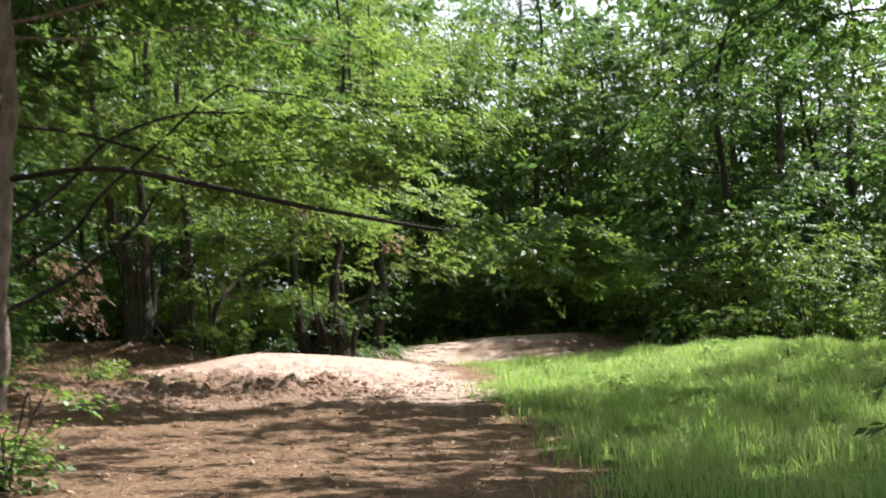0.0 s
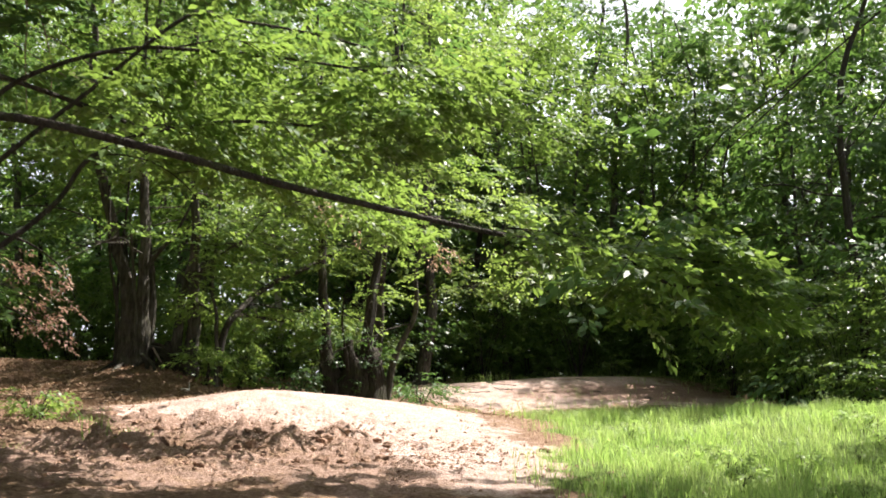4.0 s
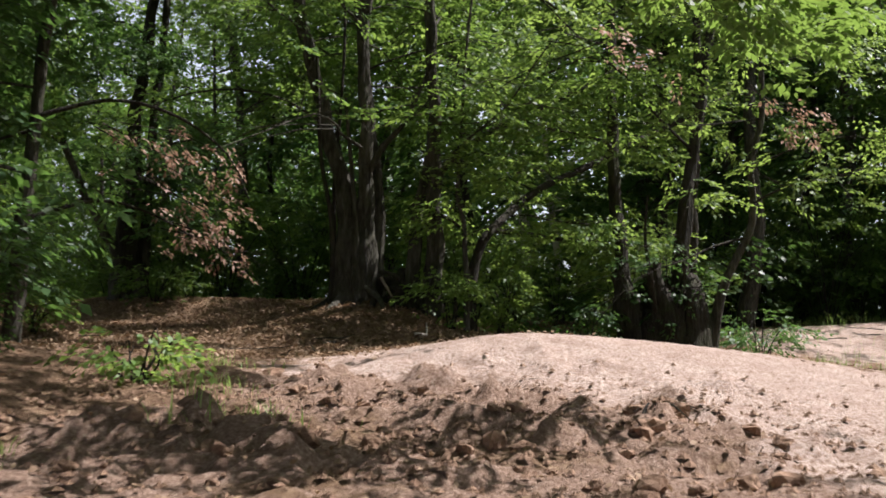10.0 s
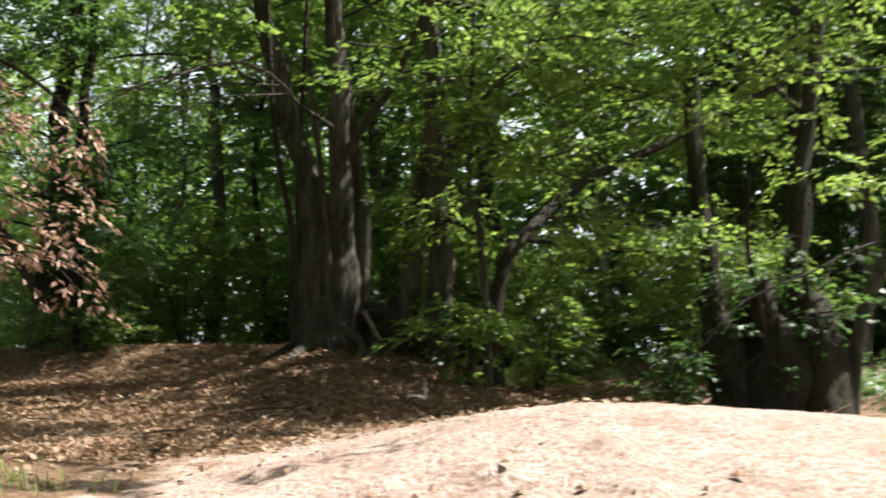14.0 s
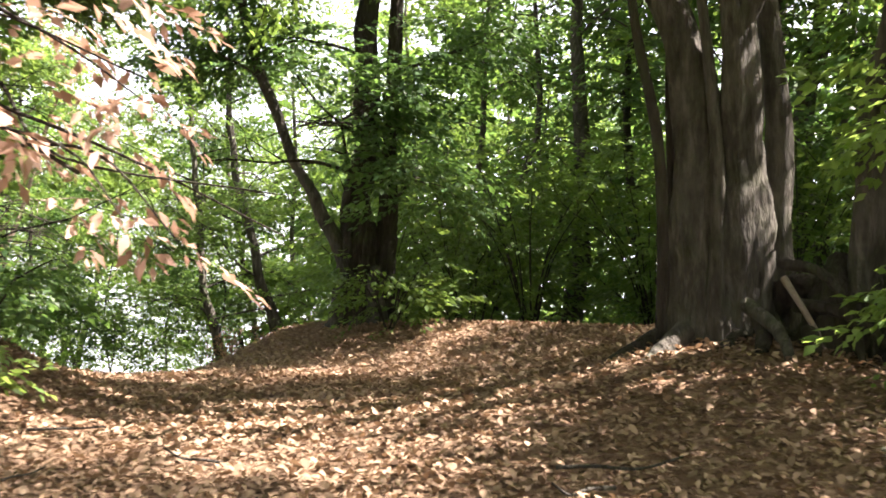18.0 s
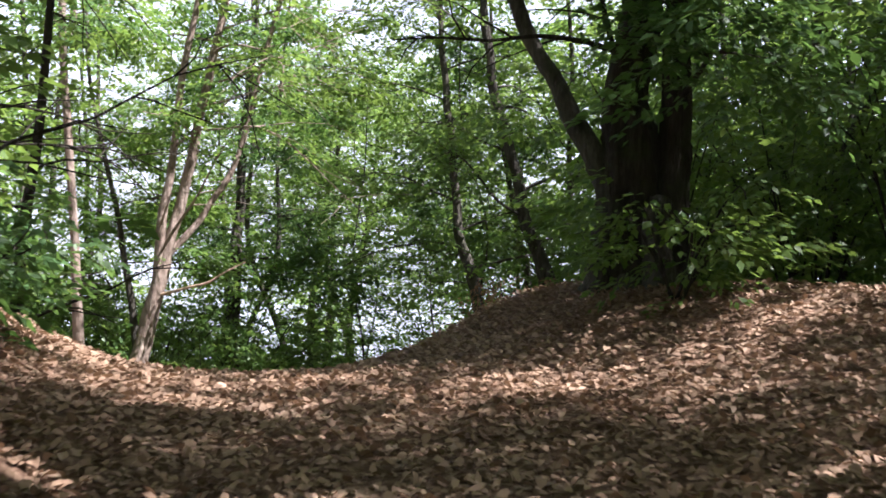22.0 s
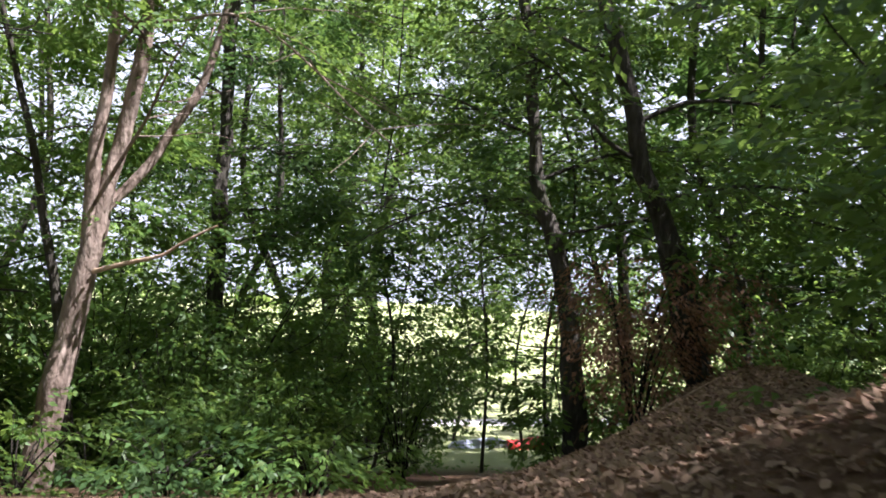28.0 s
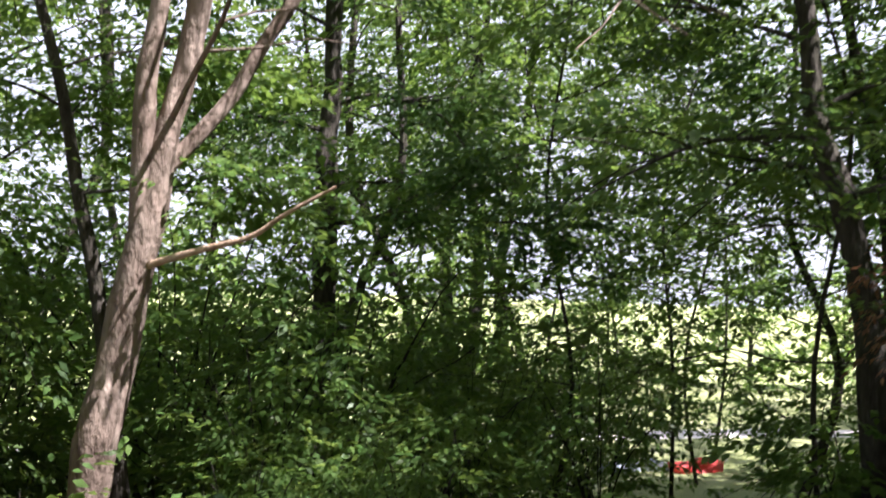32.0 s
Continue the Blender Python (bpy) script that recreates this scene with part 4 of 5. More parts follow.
# the tree whose boughs hang over the start of the way
hero_tree(25, "overhanging_tree", "tree with long low boughs reaching over the track", (-4.6, 6.2, height_at(-4.6, 6.2)), [
    (rising([(-4.63, 6.30, 0.27), (-4.53, 6.02, 2.55), (-4.42, 5.78, 4.42), (-4.37, 5.68, 5.77)], 12), 0.16, 0.05, BARK_PALE, 0.4, 3, "trunk"),
    ([(-4.44, 5.79, 4.24), (-2.94, 4.99, 4.30), (-1.33, 4.41, 3.93), (-0.05, 4.53, 3.68), (1.18, 4.7, 3.50), (2.37, 4.8, 3.33), (3.54, 4.8, 3.20), (4.4, 4.8, 3.14), (5.28, 4.8, 3.12)], 0.052, 0.016, BARK_DARK, 0, 0, "bough"),
    ([(-4.43, 5.73, 5.14), (-3.12, 7.21, 5.32), (-1.53, 8.73, 5.20), (0.27, 9.95, 4.96), (1.86, 10.97, 4.70)], 0.04, 0.012, BARK_DARK, 0, 0, "bough"),
    ([(3.90, 4.8, 3.17), (4.26, 4.8, 2.97), (4.59, 4.8, 2.83), (5.07, 4.8, 2.79), (5.7, 4.9, 2.7)], 0.026, 0.008, BARK_DARK, 0, 0, "bough"),
    ([(-4.50, 5.9, 3.4), (-3.49, 6.0, 4.22), (-2.82, 6.0, 4.97), (-1.76, 6.0, 5.43), (-0.85, 6.0, 5.51), (0.31, 6.0, 5.50), (1.53, 6.0, 5.41), (2.15, 6.0, 5.38)], 0.034, 0.012, BARK_DARK, 0, 0, "bough"),
    ([(-4.55, 6.0, 2.1), (-3.39, 6.0, 2.71), (-2.41, 6.0, 3.52), (-2.04, 6.0, 4.10), (-1.51, 6.0, 4.43), (-0.46, 6.0, 4.68), (0.63, 6.0, 4.69), (1.39, 6.0, 4.63)], 0.04, 0.012, BARK_DARK, 0, 0, "bough"),
    ([(-4.52, 6.0, 2.7), (-3.44, 6.0, 3.39), (-2.96, 6.0, 4.04), (-2.08, 6.0, 4.89), (-1.01, 6.0, 5.91), (-0.51, 6.0, 5.92), (0.60, 6.0, 5.83), (1.83, 6.0, 5.59)], 0.036, 0.012, BARK_DARK, 0, 0, "bough"),
# The long upper limbs are stretched over the track to cast shade.
], [(0, 18, 0.42, 7.4, 8, (-0.1, 0.35), (0.0, 5.6, 0.5, 5.0, 4.4, 1.0)), (0, 8, 0.28, 3.2, 6, (0.0, 0.5), (2.0, 2.9, 3.8, 4.6)), (1, 4, 0.45, 1.1, 4, (-0.1, 0.3), (0.4, 5.6)), (2, 7, 0.3, 2.2, 6, (-0.2, 0.3), (0.2, 1.2, 5.8)), (3, 3, 0.4, 0.7, 4, (-0.1, 0.3), (0.4, 5.6)), (4, 5, 0.4, 1.4, 5, (-0.1, 0.3), (0.4, 5.6)), (5, 5, 0.4, 1.4, 5, (-0.1, 0.3), (0.4, 5.6))], 2900, LEAF, size=0.125, spread=0.32, scale=(0.38, 0.75), clear=2.0)

# tall trees added to shade the track, their crowns meeting high over it
for seed, x, y, reach, ways in ((26, -5.6, 10.6, 8.4, (0.0, 5.7, 0.5)), (27, -6.2, 14.2, 8.4, (0.0, 5.8, 0.4)), (28, -5.9, 2.4, 6.5, (0.0, 5.5, 0.7)), (29, 13.4, 6.2, 9.8, (3.1, 2.7, 3.5, 3.9)), (30, 11.8, -2.6, 9.2, (3.1, 2.6, 3.7, 3.3))):
    z = height_at(x, y)
    hero_tree(seed, "canopy_tree", "tall dark-barked tree added for shade, its high crown over the track", (x, y, z), [
        (rising([(x, y, z - 0.3), (x + 0.1, y, z + 2.5), (x + 0.2, y + 0.1, z + 5.0)], 13), 0.15, 0.05, BARK_DARK, 0.4, 3, "trunk")],
        [(0, 16, 0.52, reach, 9, (0.0, 0.35), ways), (0, 8, 0.16 if x < 0 else 0.5, 2.8, 6, (-0.1, 0.4), (2.0, 3.0, 4.2, 5.0))], 2300, LEAF_DEEP, size=0.15, spread=0.45, scale=(0.32, 0.6), group="woodland trees", clear=0.6)

# ---- trees of the wood, in kinds
rw = np.random.default_rng(91)
# Deep green crowns put some of the wood's shade into the leaf colour.
big_wood = forest_tree(31, "woodland_tree", 17, 0.20, 0.12, 20, 4.2, 600, LEAF_DEEP, BARK, "tall leafy woodland tree with grey-brown bark", leaves=13, size=0.23, spread=0.34, scale=(0.7, 1.3), group="woodland trees")
dense_wood = forest_tree(32, "woodland_tree", 15, 0.15, 0.06, 20, 3.8, 620, LEAF_DEEP, BARK_DARK, "dense dark green woodland tree, leafy down low", leaves=13, size=0.23, spread=0.34, scale=(0.7, 1.3), group="woodland trees")
many_wood = forest_tree(33, "coppice_tree", 14, 0.12, 0.08, 21, 3.6, 560, LEAF, BARK, "many-stemmed coppiced tree with green leaves", stems=3, leaves=13, size=0.23, spread=0.34, scale=(0.7, 1.3), group="woodland trees")
thin_wood = forest_tree(34, "slope_tree", 14, 0.10, 0.05, 22, 3.2, 430, LEAF, BARK, "thin tall tree with an open crown", size=0.14, spread=0.55, scale=(0.6, 1.1), leaves=18, group="trees on the slope")


def scattered(rng, x0, x1, y0, y1, count, gap, keep):
    rows = []
    for _ in range(count * 30):
        x, y = rng.uniform(x0, x1), rng.uniform(y0, y1)
        if keep(x, y) and all((x - a) ** 2 + (y - b) ** 2 > gap * gap for a, b, *_ in rows):
            rows.append((x, y, rng.uniform(0, 360), rng.uniform(0.8, 1.15)))
        if len(rows) == count:
            break
    return rows


back = scattered(rw, -5, 30, 27, 52, 21, 3.4, lambda x, y: downhill(x, y) < 34 and not (7 < x < 22 and y < 34) and not (2.5 < x < 7.5 and y < 31) and not (abs(x - (0.09 * y - 0.4)) < 1.6 and y < 44))
right = scattered(rw, 13, 34, 2, 40, 12, 3.6, lambda x, y: x > 17.0 + 0.15 * abs(y - 12) or y > 35)
left = scattered(rw, -20, -6.5, 2, 21, 13, 2.8, lambda x, y: x < -7.5 + 0.06 * y)
# Out-of-view trees behind the start, added only for the light they block and reflect.
behind = scattered(rw, -22, 26, -34, -21, 3, 5, lambda x, y: True)


def glimpse(x, y, wide):
    """Whether a place keeps clear of the gap through which the valley shows."""
    dx, dy = -13.8, 24.5
    s = min(1, max(0, ((x + 13.0) * dx + (y - 29.5) * dy) / (dx * dx + dy * dy)))
    return math.hypot(x + 13.0 - s * dx, y - 29.5 - s * dy) > wide


slope = scattered(rw, -48, -4, 30, 64, 27, 2.8, lambda x, y: 36 < downhill(x, y) < 51 and not (-21.5 < x < -12 and y < 37.0) and not (-20.4 < x < -18.2 and y < 36) and glimpse(x, y, 1.5))
back += [(8.5, 35.5, 10, 1.0), (11.5, 37.0, 80, 1.05), (14.5, 36.0, 200, 1.0), (17.5, 37.5, 300, 1.1), (6.5, 33.0, 140, 0.95), (20.0, 35.5, 30, 1.0)]
back += [(7.0, 40.5, 20, 1.2), (10.5, 42.0, 120, 1.25), (14.0, 41.0, 220, 1.2), (18.0, 42.5, 320, 1.3), (22.5, 40.0, 60, 1.25), (25.0, 34.0, 160, 1.2), (24.0, 26.5, 260, 1.1)]
back = [(x, y + 8, a, k) if x < -2.2 and y < 33 else (x, y, a, k) for x, y, a, k in back]
back = [(x + 3, y + 4.5, a, k) if 14.5 < x < 18 and y < 35 else (x, y, a, k) for x, y, a, k in back]
right = [(x + 6, y, a, k) if 17 < x < 22.5 and 24 < y < 32.5 else (x, y, a, k) for x, y, a, k in right]
left += [(-8.0, 11.5, 40, 0.8), (-7.6, 15.8, 130, 0.75), (-8.6, 7.6, 250, 0.85)]
rows = back + right + left + behind
spread_copies(big_wood, rows[0::3])
spread_copies(dense_wood, rows[1::3])
spread_copies(many_wood, rows[2::3])
# Added trees, mostly unseen: they cast shade; far ones close gaps over the valley.
shade_tree = forest_tree(35, "shade_tree", 13, 0.19, 0.52, 18, 5.4, 860, LEAF, BARK, "tall tree with a high spreading crown, added for shade and cover", rise=(-0.1, 0.35), leaves=16, size=0.17, spread=0.6, scale=(0.7, 1.2), group="woodland trees")
spread_copies(shade_tree, [(14.5, 2.0, 140, 0.95), (5.4, -6.4, 70, 0.95), (3.6, -9.6, 10, 0.95), (4.2, -14.0, 300, 0.95), (-25.6, 45.6, 120, 0.95), (-27.5, 48.9, 220, 1.0), (-29.0, 48.0, 300, 1.0), (8.8, -5.5, 200, 1.0), (2.5, -18.5, 250, 1.0), (0.6, 33.0, 20, 1.15), (7.4, 36.5, 100, 1.2), (-1.5, 38.5, 190, 1.15), (8.0, 31.5, 260, 1.15), (-6.0, 35.0, 330, 1.1), (12.5, 35.0, 60, 1.2), (0.2, 31.2, 110, 1.0)])
for far, turn in ((18, 47), (19, 58), (19, 37)):
    slope.append((-13.2 - far * math.sin(radians(turn)), 29.8 + far * math.cos(radians(turn)), far * 50, 0.8 + 0.02 * (turn % 15)))
slope = [r for r in slope if glimpse(r[0], r[1], 2.4)] + [(-25.0, 34.5, 40, 1.0), (-26.8, 37.5, 130, 1.1), (-23.6, 31.6, 220, 0.95), (-28.5, 34.0, 310, 1.15), (-22.3, 28.8, 80, 1.0), (-8.6, 36.5, 20, 1.0), (-10.8, 40.5, 170, 1.0), (-6.4, 34.2, 90, 0.9)]
spread_copies(thin_wood, slope)
veil = forest_tree(37, "veil_tree", 11, 0.028, 0.2, 18, 2.4, 320, LEAF, BARK, "slim tree whose leafy boughs hang before the valley", size=0.12, spread=0.5, scale=(0.5, 1.0), leaves=18, rise=(-0.2, 0.4), group="trees on the slope")
spread_copies(veil, [(-15.6, 38.6, 20, 1.0), (-18.9, 38.4, 140, 0.95), (-14.2, 41.5, 310, 1.0), (-19.6, 42.6, 230, 1.1), (-22.4, 48.6, 0, 1.25), (-22.1, 43.0, 40, 1.1), (-23.6, 51.3, 80, 1.3), (-26.1, 50.4, 160, 1.3)])

# ---- the wood far behind


def far_wood():
    rng = np.random.default_rng(6)
    n = 10000
    yaw = rng.uniform(-1.9, 0.42, n)
    r = rng.uniform(48, 70, n)
    x, y = -r * np.sin(yaw), 10 + r * np.cos(yaw)
    z = height(x, y) + rng.uniform(0.0, 1, n) * (27 + 4 * np.sin(yaw * 17) + 3 * np.sin(yaw * 41))
    low = rng.uniform(0, 1, n) < 0.4
    r2 = rng.uniform(40, 48, n)
    x, y = np.where(low, -r2 * np.sin(yaw), x), np.where(low, 8 + r2 * np.cos(yaw), y)
    z = np.where(low, height(x, y) + rng.uniform(0, 13, n), z)
    shapes = spray_shapes(np.random.default_rng(8), 5, 14, 0.72)
    v, q = place_sprays(rng, shapes, np.stack([x, y, z], 1), rng.uniform(0, 6.28, n), rng.normal(-0.2, 0.4, n), rng.uniform(1.4, 2.6, n))
    tagged(part("far_wood", mesh_of("far_wood", v, q), LEAF_DEEP), "dense green woodland far behind the trees", "woodland", kind="stuff")


far_wood()

# ---- undergrowth
shrub = bush(41, "understorey_shrub", 1.3, 1.7, 120, LEAF, "dark green leafy understorey shrub", size=0.14, group="understorey shrubs")
shrub_light = bush(42, "beech_sapling", 1.1, 1.9, 90, LEAF, "light green sapling with layered leafy twigs", "sapling", group="saplings")
under = scattered(rw, -5, 26, 24.5, 42, 30, 1.7, lambda x, y: downhill(x, y) < 33 and not (6.5 < x < 19 and y < 33.5) and not (-9 < x < 1.2 and y < 29.5) and not (2.6 < x < 6.5 and y < 26))
under += scattered(rw, 15, 26, 2, 40, 26, 1.8, lambda x, y: True)
under += scattered(rw, -12, -5.2, 4, 19, 14, 1.6, lambda x, y: x < -5.6 - 0.02 * y)
under += scattered(rw, 6, 22, 34.5, 39, 14, 1.5, lambda x, y: True)
thicket = bush(43, "slope_thicket", 2.0, 3.1, 210, LEAF, "tall dark green thicket on the wooded slope", size=0.12, stems=13, group="thickets on the slope", scale=(0.45, 0.9))
thick_rows = []
for far, turn, gap in ((7.5, 40, 13), (10.0, 37, 10.5), (13.0, 37, 9), (16.5, 37, 7.5)):
    while turn < 105:
        d = far + rw.uniform(-0.7, 0.7)
        x, y = -13.2 - d * math.sin(radians(turn)), 29.8 + d * math.cos(radians(turn))
        if not (far < 11 and -20.6 < x < -16.5 and y < 34.6):
            thick_rows.append((x, y, rw.uniform(0, 360), rw.uniform(0.7, 1.35) * (0.8 if far < 9 else 1)))
        turn += gap * rw.uniform(0.8, 1.2)
for far, turn in ((12.5, 6), (15, 12), (10.5, -4), (16.5, 0)):
    thick_rows.append((-13.2 - far * math.sin(radians(turn)), 29.8 + far * math.cos(radians(turn)), rw.uniform(0, 360), rw.uniform(0.7, 0.95)))
thick_rows += [(-5.2, 30.4, 0, 1.0), (-3.4, 30.9, 70, 1.1), (-1.5, 30.4, 150, 1.0), (0.5, 29.8, 220, 1.1), (-6.6, 31.8, 300, 1.1), (-2.4, 32.6, 20, 1.2), (-8.6, 34.4, 60, 1.1), (-8.3, 31.9, 130, 1.1), (-9.6, 37.4, 200, 1.1), (-7.6, 33.8, 280, 1.3)] + [(8.5 + 1.25 * k, 34.6 + 1.2 * math.sin(2.1 * k), 50 * k, 1.25 + 0.2 * math.sin(1.7 * k)) for k in range(11)] + [(19.0 + 0.5 * math.sin(2 * k), 18 + 2.2 * k, 70 * k, 1.3) for k in range(7)]
thick_rows = [r for r in thick_rows if glimpse(r[0], r[1], 1.7)] + [(-17.6, 37.7, 15, 0.7), (-19.7, 40.0, 100, 0.85), (-21.2, 42.5, 220, 0.85)]
spread_copies(thicket, thick_rows)
hill = scattered(rw, -32, -9.5, 30.5, 46, 12, 1.7, lambda x, y: 35 < downhill(x, y) < 40 and glimpse(x, y, 2.0) and math.hypot(x + 18.5, y - 32.5) > 2.6 and x < -13 and not (-15 < x < -11.5 and y > 33))
spread_copies(shrub, under[0::2] + hill[0::2])
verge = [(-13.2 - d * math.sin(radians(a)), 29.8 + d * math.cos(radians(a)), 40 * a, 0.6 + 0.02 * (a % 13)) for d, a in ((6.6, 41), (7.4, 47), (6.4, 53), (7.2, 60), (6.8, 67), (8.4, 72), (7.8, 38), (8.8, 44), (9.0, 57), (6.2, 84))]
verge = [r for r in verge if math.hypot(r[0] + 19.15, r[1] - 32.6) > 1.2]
spread_copies(shrub_light, under[1::2] + hill[1::2] + verge)

# Saplings with brighter leaves, in place of sun falling on the undergrowth.
brightened = bush(44, "beech_sapling", 1.2, 2.6, 150, LEAF_BRIGHT, "sapling with leaves brightened to yellow-green as if sunlit", "sapling", size=0.12, group="saplings")
spread_copies(brightened, [(3.9, 25.6, 80, 0.9), (0.9, 26.9, 160, 1.0), (0.2, 27.6, 300, 1.0), (4.6, 28.6, 30, 1.1)] + [(x - 0.5, y + 0.7, a + 60, 0.9 * s) for x, y, a, s in verge])

# ---- leaf litter, grass


def litter():
    rng = np.random.default_rng(5)
    n = 180000
    hot = np.arange(n) < 105000
    x, y = np.where(hot, rng.uniform(-11.5, 2, n), rng.uniform(-13, 9, n)), np.where(hot, rng.uniform(16.3, 29.5, n), rng.uniform(-9, 38, n))
    spur = np.random.default_rng(51).uniform((-13.8, 29), (-8, 37), (24000, 2))
    x, y, n = np.append(x, spur[:, 0]), np.append(y, spur[:, 1]), n + 24000
    keep = rng.uniform(0, 1, n) > 0.96 * np.clip(bare_mask(x, y) * 1.2, 0, 1) + turf_mask(x, y)
    near = rng.uniform(0, 1, n) < np.where(y > 15, 1.0, 0.4)
    x, y = x[keep & near], y[keep & near]
    n = len(x)
    a, e = rng.uniform(0, 6.28, n), rng.normal(0.08, 0.28, n)
    way = np.stack([np.cos(a) * np.cos(e), np.sin(a) * np.cos(e), np.sin(e)], 1)
    nor = np.stack([rng.normal(0, 0.3, n), rng.normal(0, 0.3, n), np.ones(n)], 1)
    side = np.cross(nor, way)
    side /= np.linalg.norm(side, axis=1)[:, None]
    up = np.cross(way, side)
    L, W = rng.uniform(0.03, 0.078, n)[:, None], rng.uniform(0.45, 0.78, n)[:, None]
    curl, b = rng.uniform(-0.15, 0.32, n)[:, None] * L, np.stack([x, y, surface(x, y) + rng.uniform(0.004, 0.022, n)], 1)
    v = np.stack([b, b + way * L * 0.3 + side * L * W * 0.42 + up * curl, b + way * L * 0.3 - side * L * W * 0.42 + up * curl * 0.8,
                  b + way * L * 0.72 + side * L * W * 0.4 + up * curl, b + way * L * 0.72 - side * L * W * 0.4 + up * curl * 1.2, b + way * L + up * curl * 0.4], 1)
    k = 6 * np.arange(n)[:, None]
    q = np.concatenate([k + [0, 2, 4, 1], k + [1, 4, 5, 3]])
    ob = part("leaf_litter", mesh_of("leaf_litter", v.reshape(-1, 3), q), LITTER)
    tagged(ob, "loose dry brown fallen leaves covering the forest floor", "leaf litter", kind="stuff")


def grass(name, n, place, tall, label, seed):
    rng = np.random.default_rng(seed)
    x, y = place(rng, n)
    n = len(x)
    a = rng.uniform(0, 6.28, n)
    h = tall * rng.uniform(0.45, 1.15, n) * (0.75 + 0.3 * np.sin(1.3 * x + 0.7 * y) * np.sin(0.9 * y - 1.1 * x) + 0.2 * np.sin(3.1 * x - 2.2 * y))
    lean = rng.uniform(0.1, 0.95, n)
    d = np.stack([np.cos(a), np.sin(a), 0 * a], 1)
    s = np.stack([-np.sin(a), np.cos(a), 0 * a], 1) * rng.uniform(0.003, 0.0065, n)[:, None]
    b = np.stack([x, y, surface(x, y) - 0.01], 1)
    up = np.array([0, 0, 1.0])
    m = b + d * (lean * h * 0.3)[:, None] + up * (h * 0.6)[:, None]
    t = b + d * (lean * h)[:, None] + up * h[:, None]
    v = np.stack([b - s, b + s, m + s * 0.8, m - s * 0.8, t + s * 0.15, t - s * 0.15], 1).reshape(-1, 3)
    k = 6 * np.arange(n)[:, None]
    q = np.concatenate([k + [0, 1, 2, 3], k + [3, 2, 4, 5]])
    tagged(part(name, mesh_of(name, v, q), GRASS), label, "grass", kind="stuff")


def meadow_places(rng, n):
    x, y = -1.5 + 19 * rng.uniform(0, 1, n) ** 1.15, rng.uniform(-12, 24, n)
    k = rng.uniform(0, 1, n) < turf_mask(x, y) * np.where(y < 14, 1, 0.8)
    return x[k], y[k]


def far_places(rng, n):
    x, y = rng.uniform(8, 22, n), rng.uniform(22, 36, n)
    k = rng.uniform(0, 1, n) < turf_mask(x, y)
    return x[k], y[k]


def tuft_places(rng, n):
    spots = [(4.6, 19.6), (3.2, 19.4), (5.6, 17.8), (-2.2, 12.6), (-2.6, 15.2), (-1.6, 10.2), (6.2, 20.3), (2.4, 19.0), (-3.2, 8.8)]
    c = np.array(spots)[rng.integers(0, len(spots), n)]
    return c[:, 0] + rng.normal(0, 0.28, n), c[:, 1] + rng.normal(0, 0.22, n)


litter()
grass("grass", 190000, meadow_places, 0.30, "long sunlit green grass beside the bare mound", 51)
grass("grass_far", 12000, far_places, 0.4, "rough green grass by the far bank", 52)
grass("grass_tufts", 800, tuft_places, 0.24, "small green tufts at the mound's edge", 53)

# ---- trees and bushes at the edge of the track
# Deep green leaves here carry part of the shade left of the track.
hero_tree(61, "edge_tree", "slim tree with a dead dry-leaved bough over the track", (-5.7, 17.0, height_at(-5.7, 17.0)), [
    (rising([(-5.7, 17.0, height_at(-5.7, 17.0) - 0.3), (-5.6, 17.0, 3.2), (-5.5, 17.1, 5.0)], 9), 0.11, 0.03, BARK, 0.4, 3, "trunk"),
    ([(-5.55, 17.05, 4.6), (-4.6, 17.3, 4.9), (-3.7, 17.3, 4.7), (-3.0, 17.4, 4.2), (-2.7, 17.6, 3.6)], 0.035, 0.008, BARK_DARK, 0, 0, "bough"),
    ([(-5.6, 17.0, 3.2), (-4.7, 17.3, 3.5), (-3.9, 17.2, 3.3), (-3.2, 17.4, 2.9)], 0.03, 0.008, BARK_DARK, 0, 0, "bough"),
], [(0, 12, 0.22, 2.8, 6, (-0.1, 0.5), (3.3, 2.4, 4.2, 1.4))], 1000, LEAF_DEEP)


def dead_sprays(seed, centre, reach, count, label):
    """Hanging twigs with withered leaves."""
    rng = np.random.default_rng(seed)
    b = thing("withered_branch", centre, label, "branch")
    places = []
    for k in range(4):
        a = rng.uniform(-0.7, 0.7)
        p = [np.array([-reach, 0, 0.35 * reach]) + rng.normal(0, 0.15, 3), rng.normal(0, 0.2, 3) * reach, np.array([reach * math.cos(a), reach * math.sin(a), -0.5 * reach]) + rng.normal(0, 0.15, 3)]
        line = smooth_line(p, 5)
        part("twig", mesh_of("twig", *tube(line, np.linspace(0.009, 0.003, len(line)), 5)), BARK_DARK, b)
        places.append((line, a))
    part("foliage", crown_mesh(rng, "foliage", places, count, 0.085, 0.27, (0.25, 0.5), 11, 0.45, 0.35, np.array(centre), 0.0, 1.15), LEAF_DRY, b)
    return b


dead_sprays(62, (-3.05, 17.25, 3.0), 0.55, 26, "withered orange-brown leaves hanging on thin twigs")
dead_sprays(63, (-3.9, 17.2, 4.25), 0.8, 34, "withered orange-brown leaves hanging on thin twigs")
dead_sprays(64, (-3.5, 17.2, 3.55), 0.6, 24, "withered orange-brown leaves hanging on thin twigs")
dead_sprays(65, (2.2, 16.5, 5.6), 0.5, 12, "withered brown leaves among the green boughs")
dead_sprays(66, (5.2, 18.5, 5.2), 0.6, 16, "withered brown leaves among the green boughs")

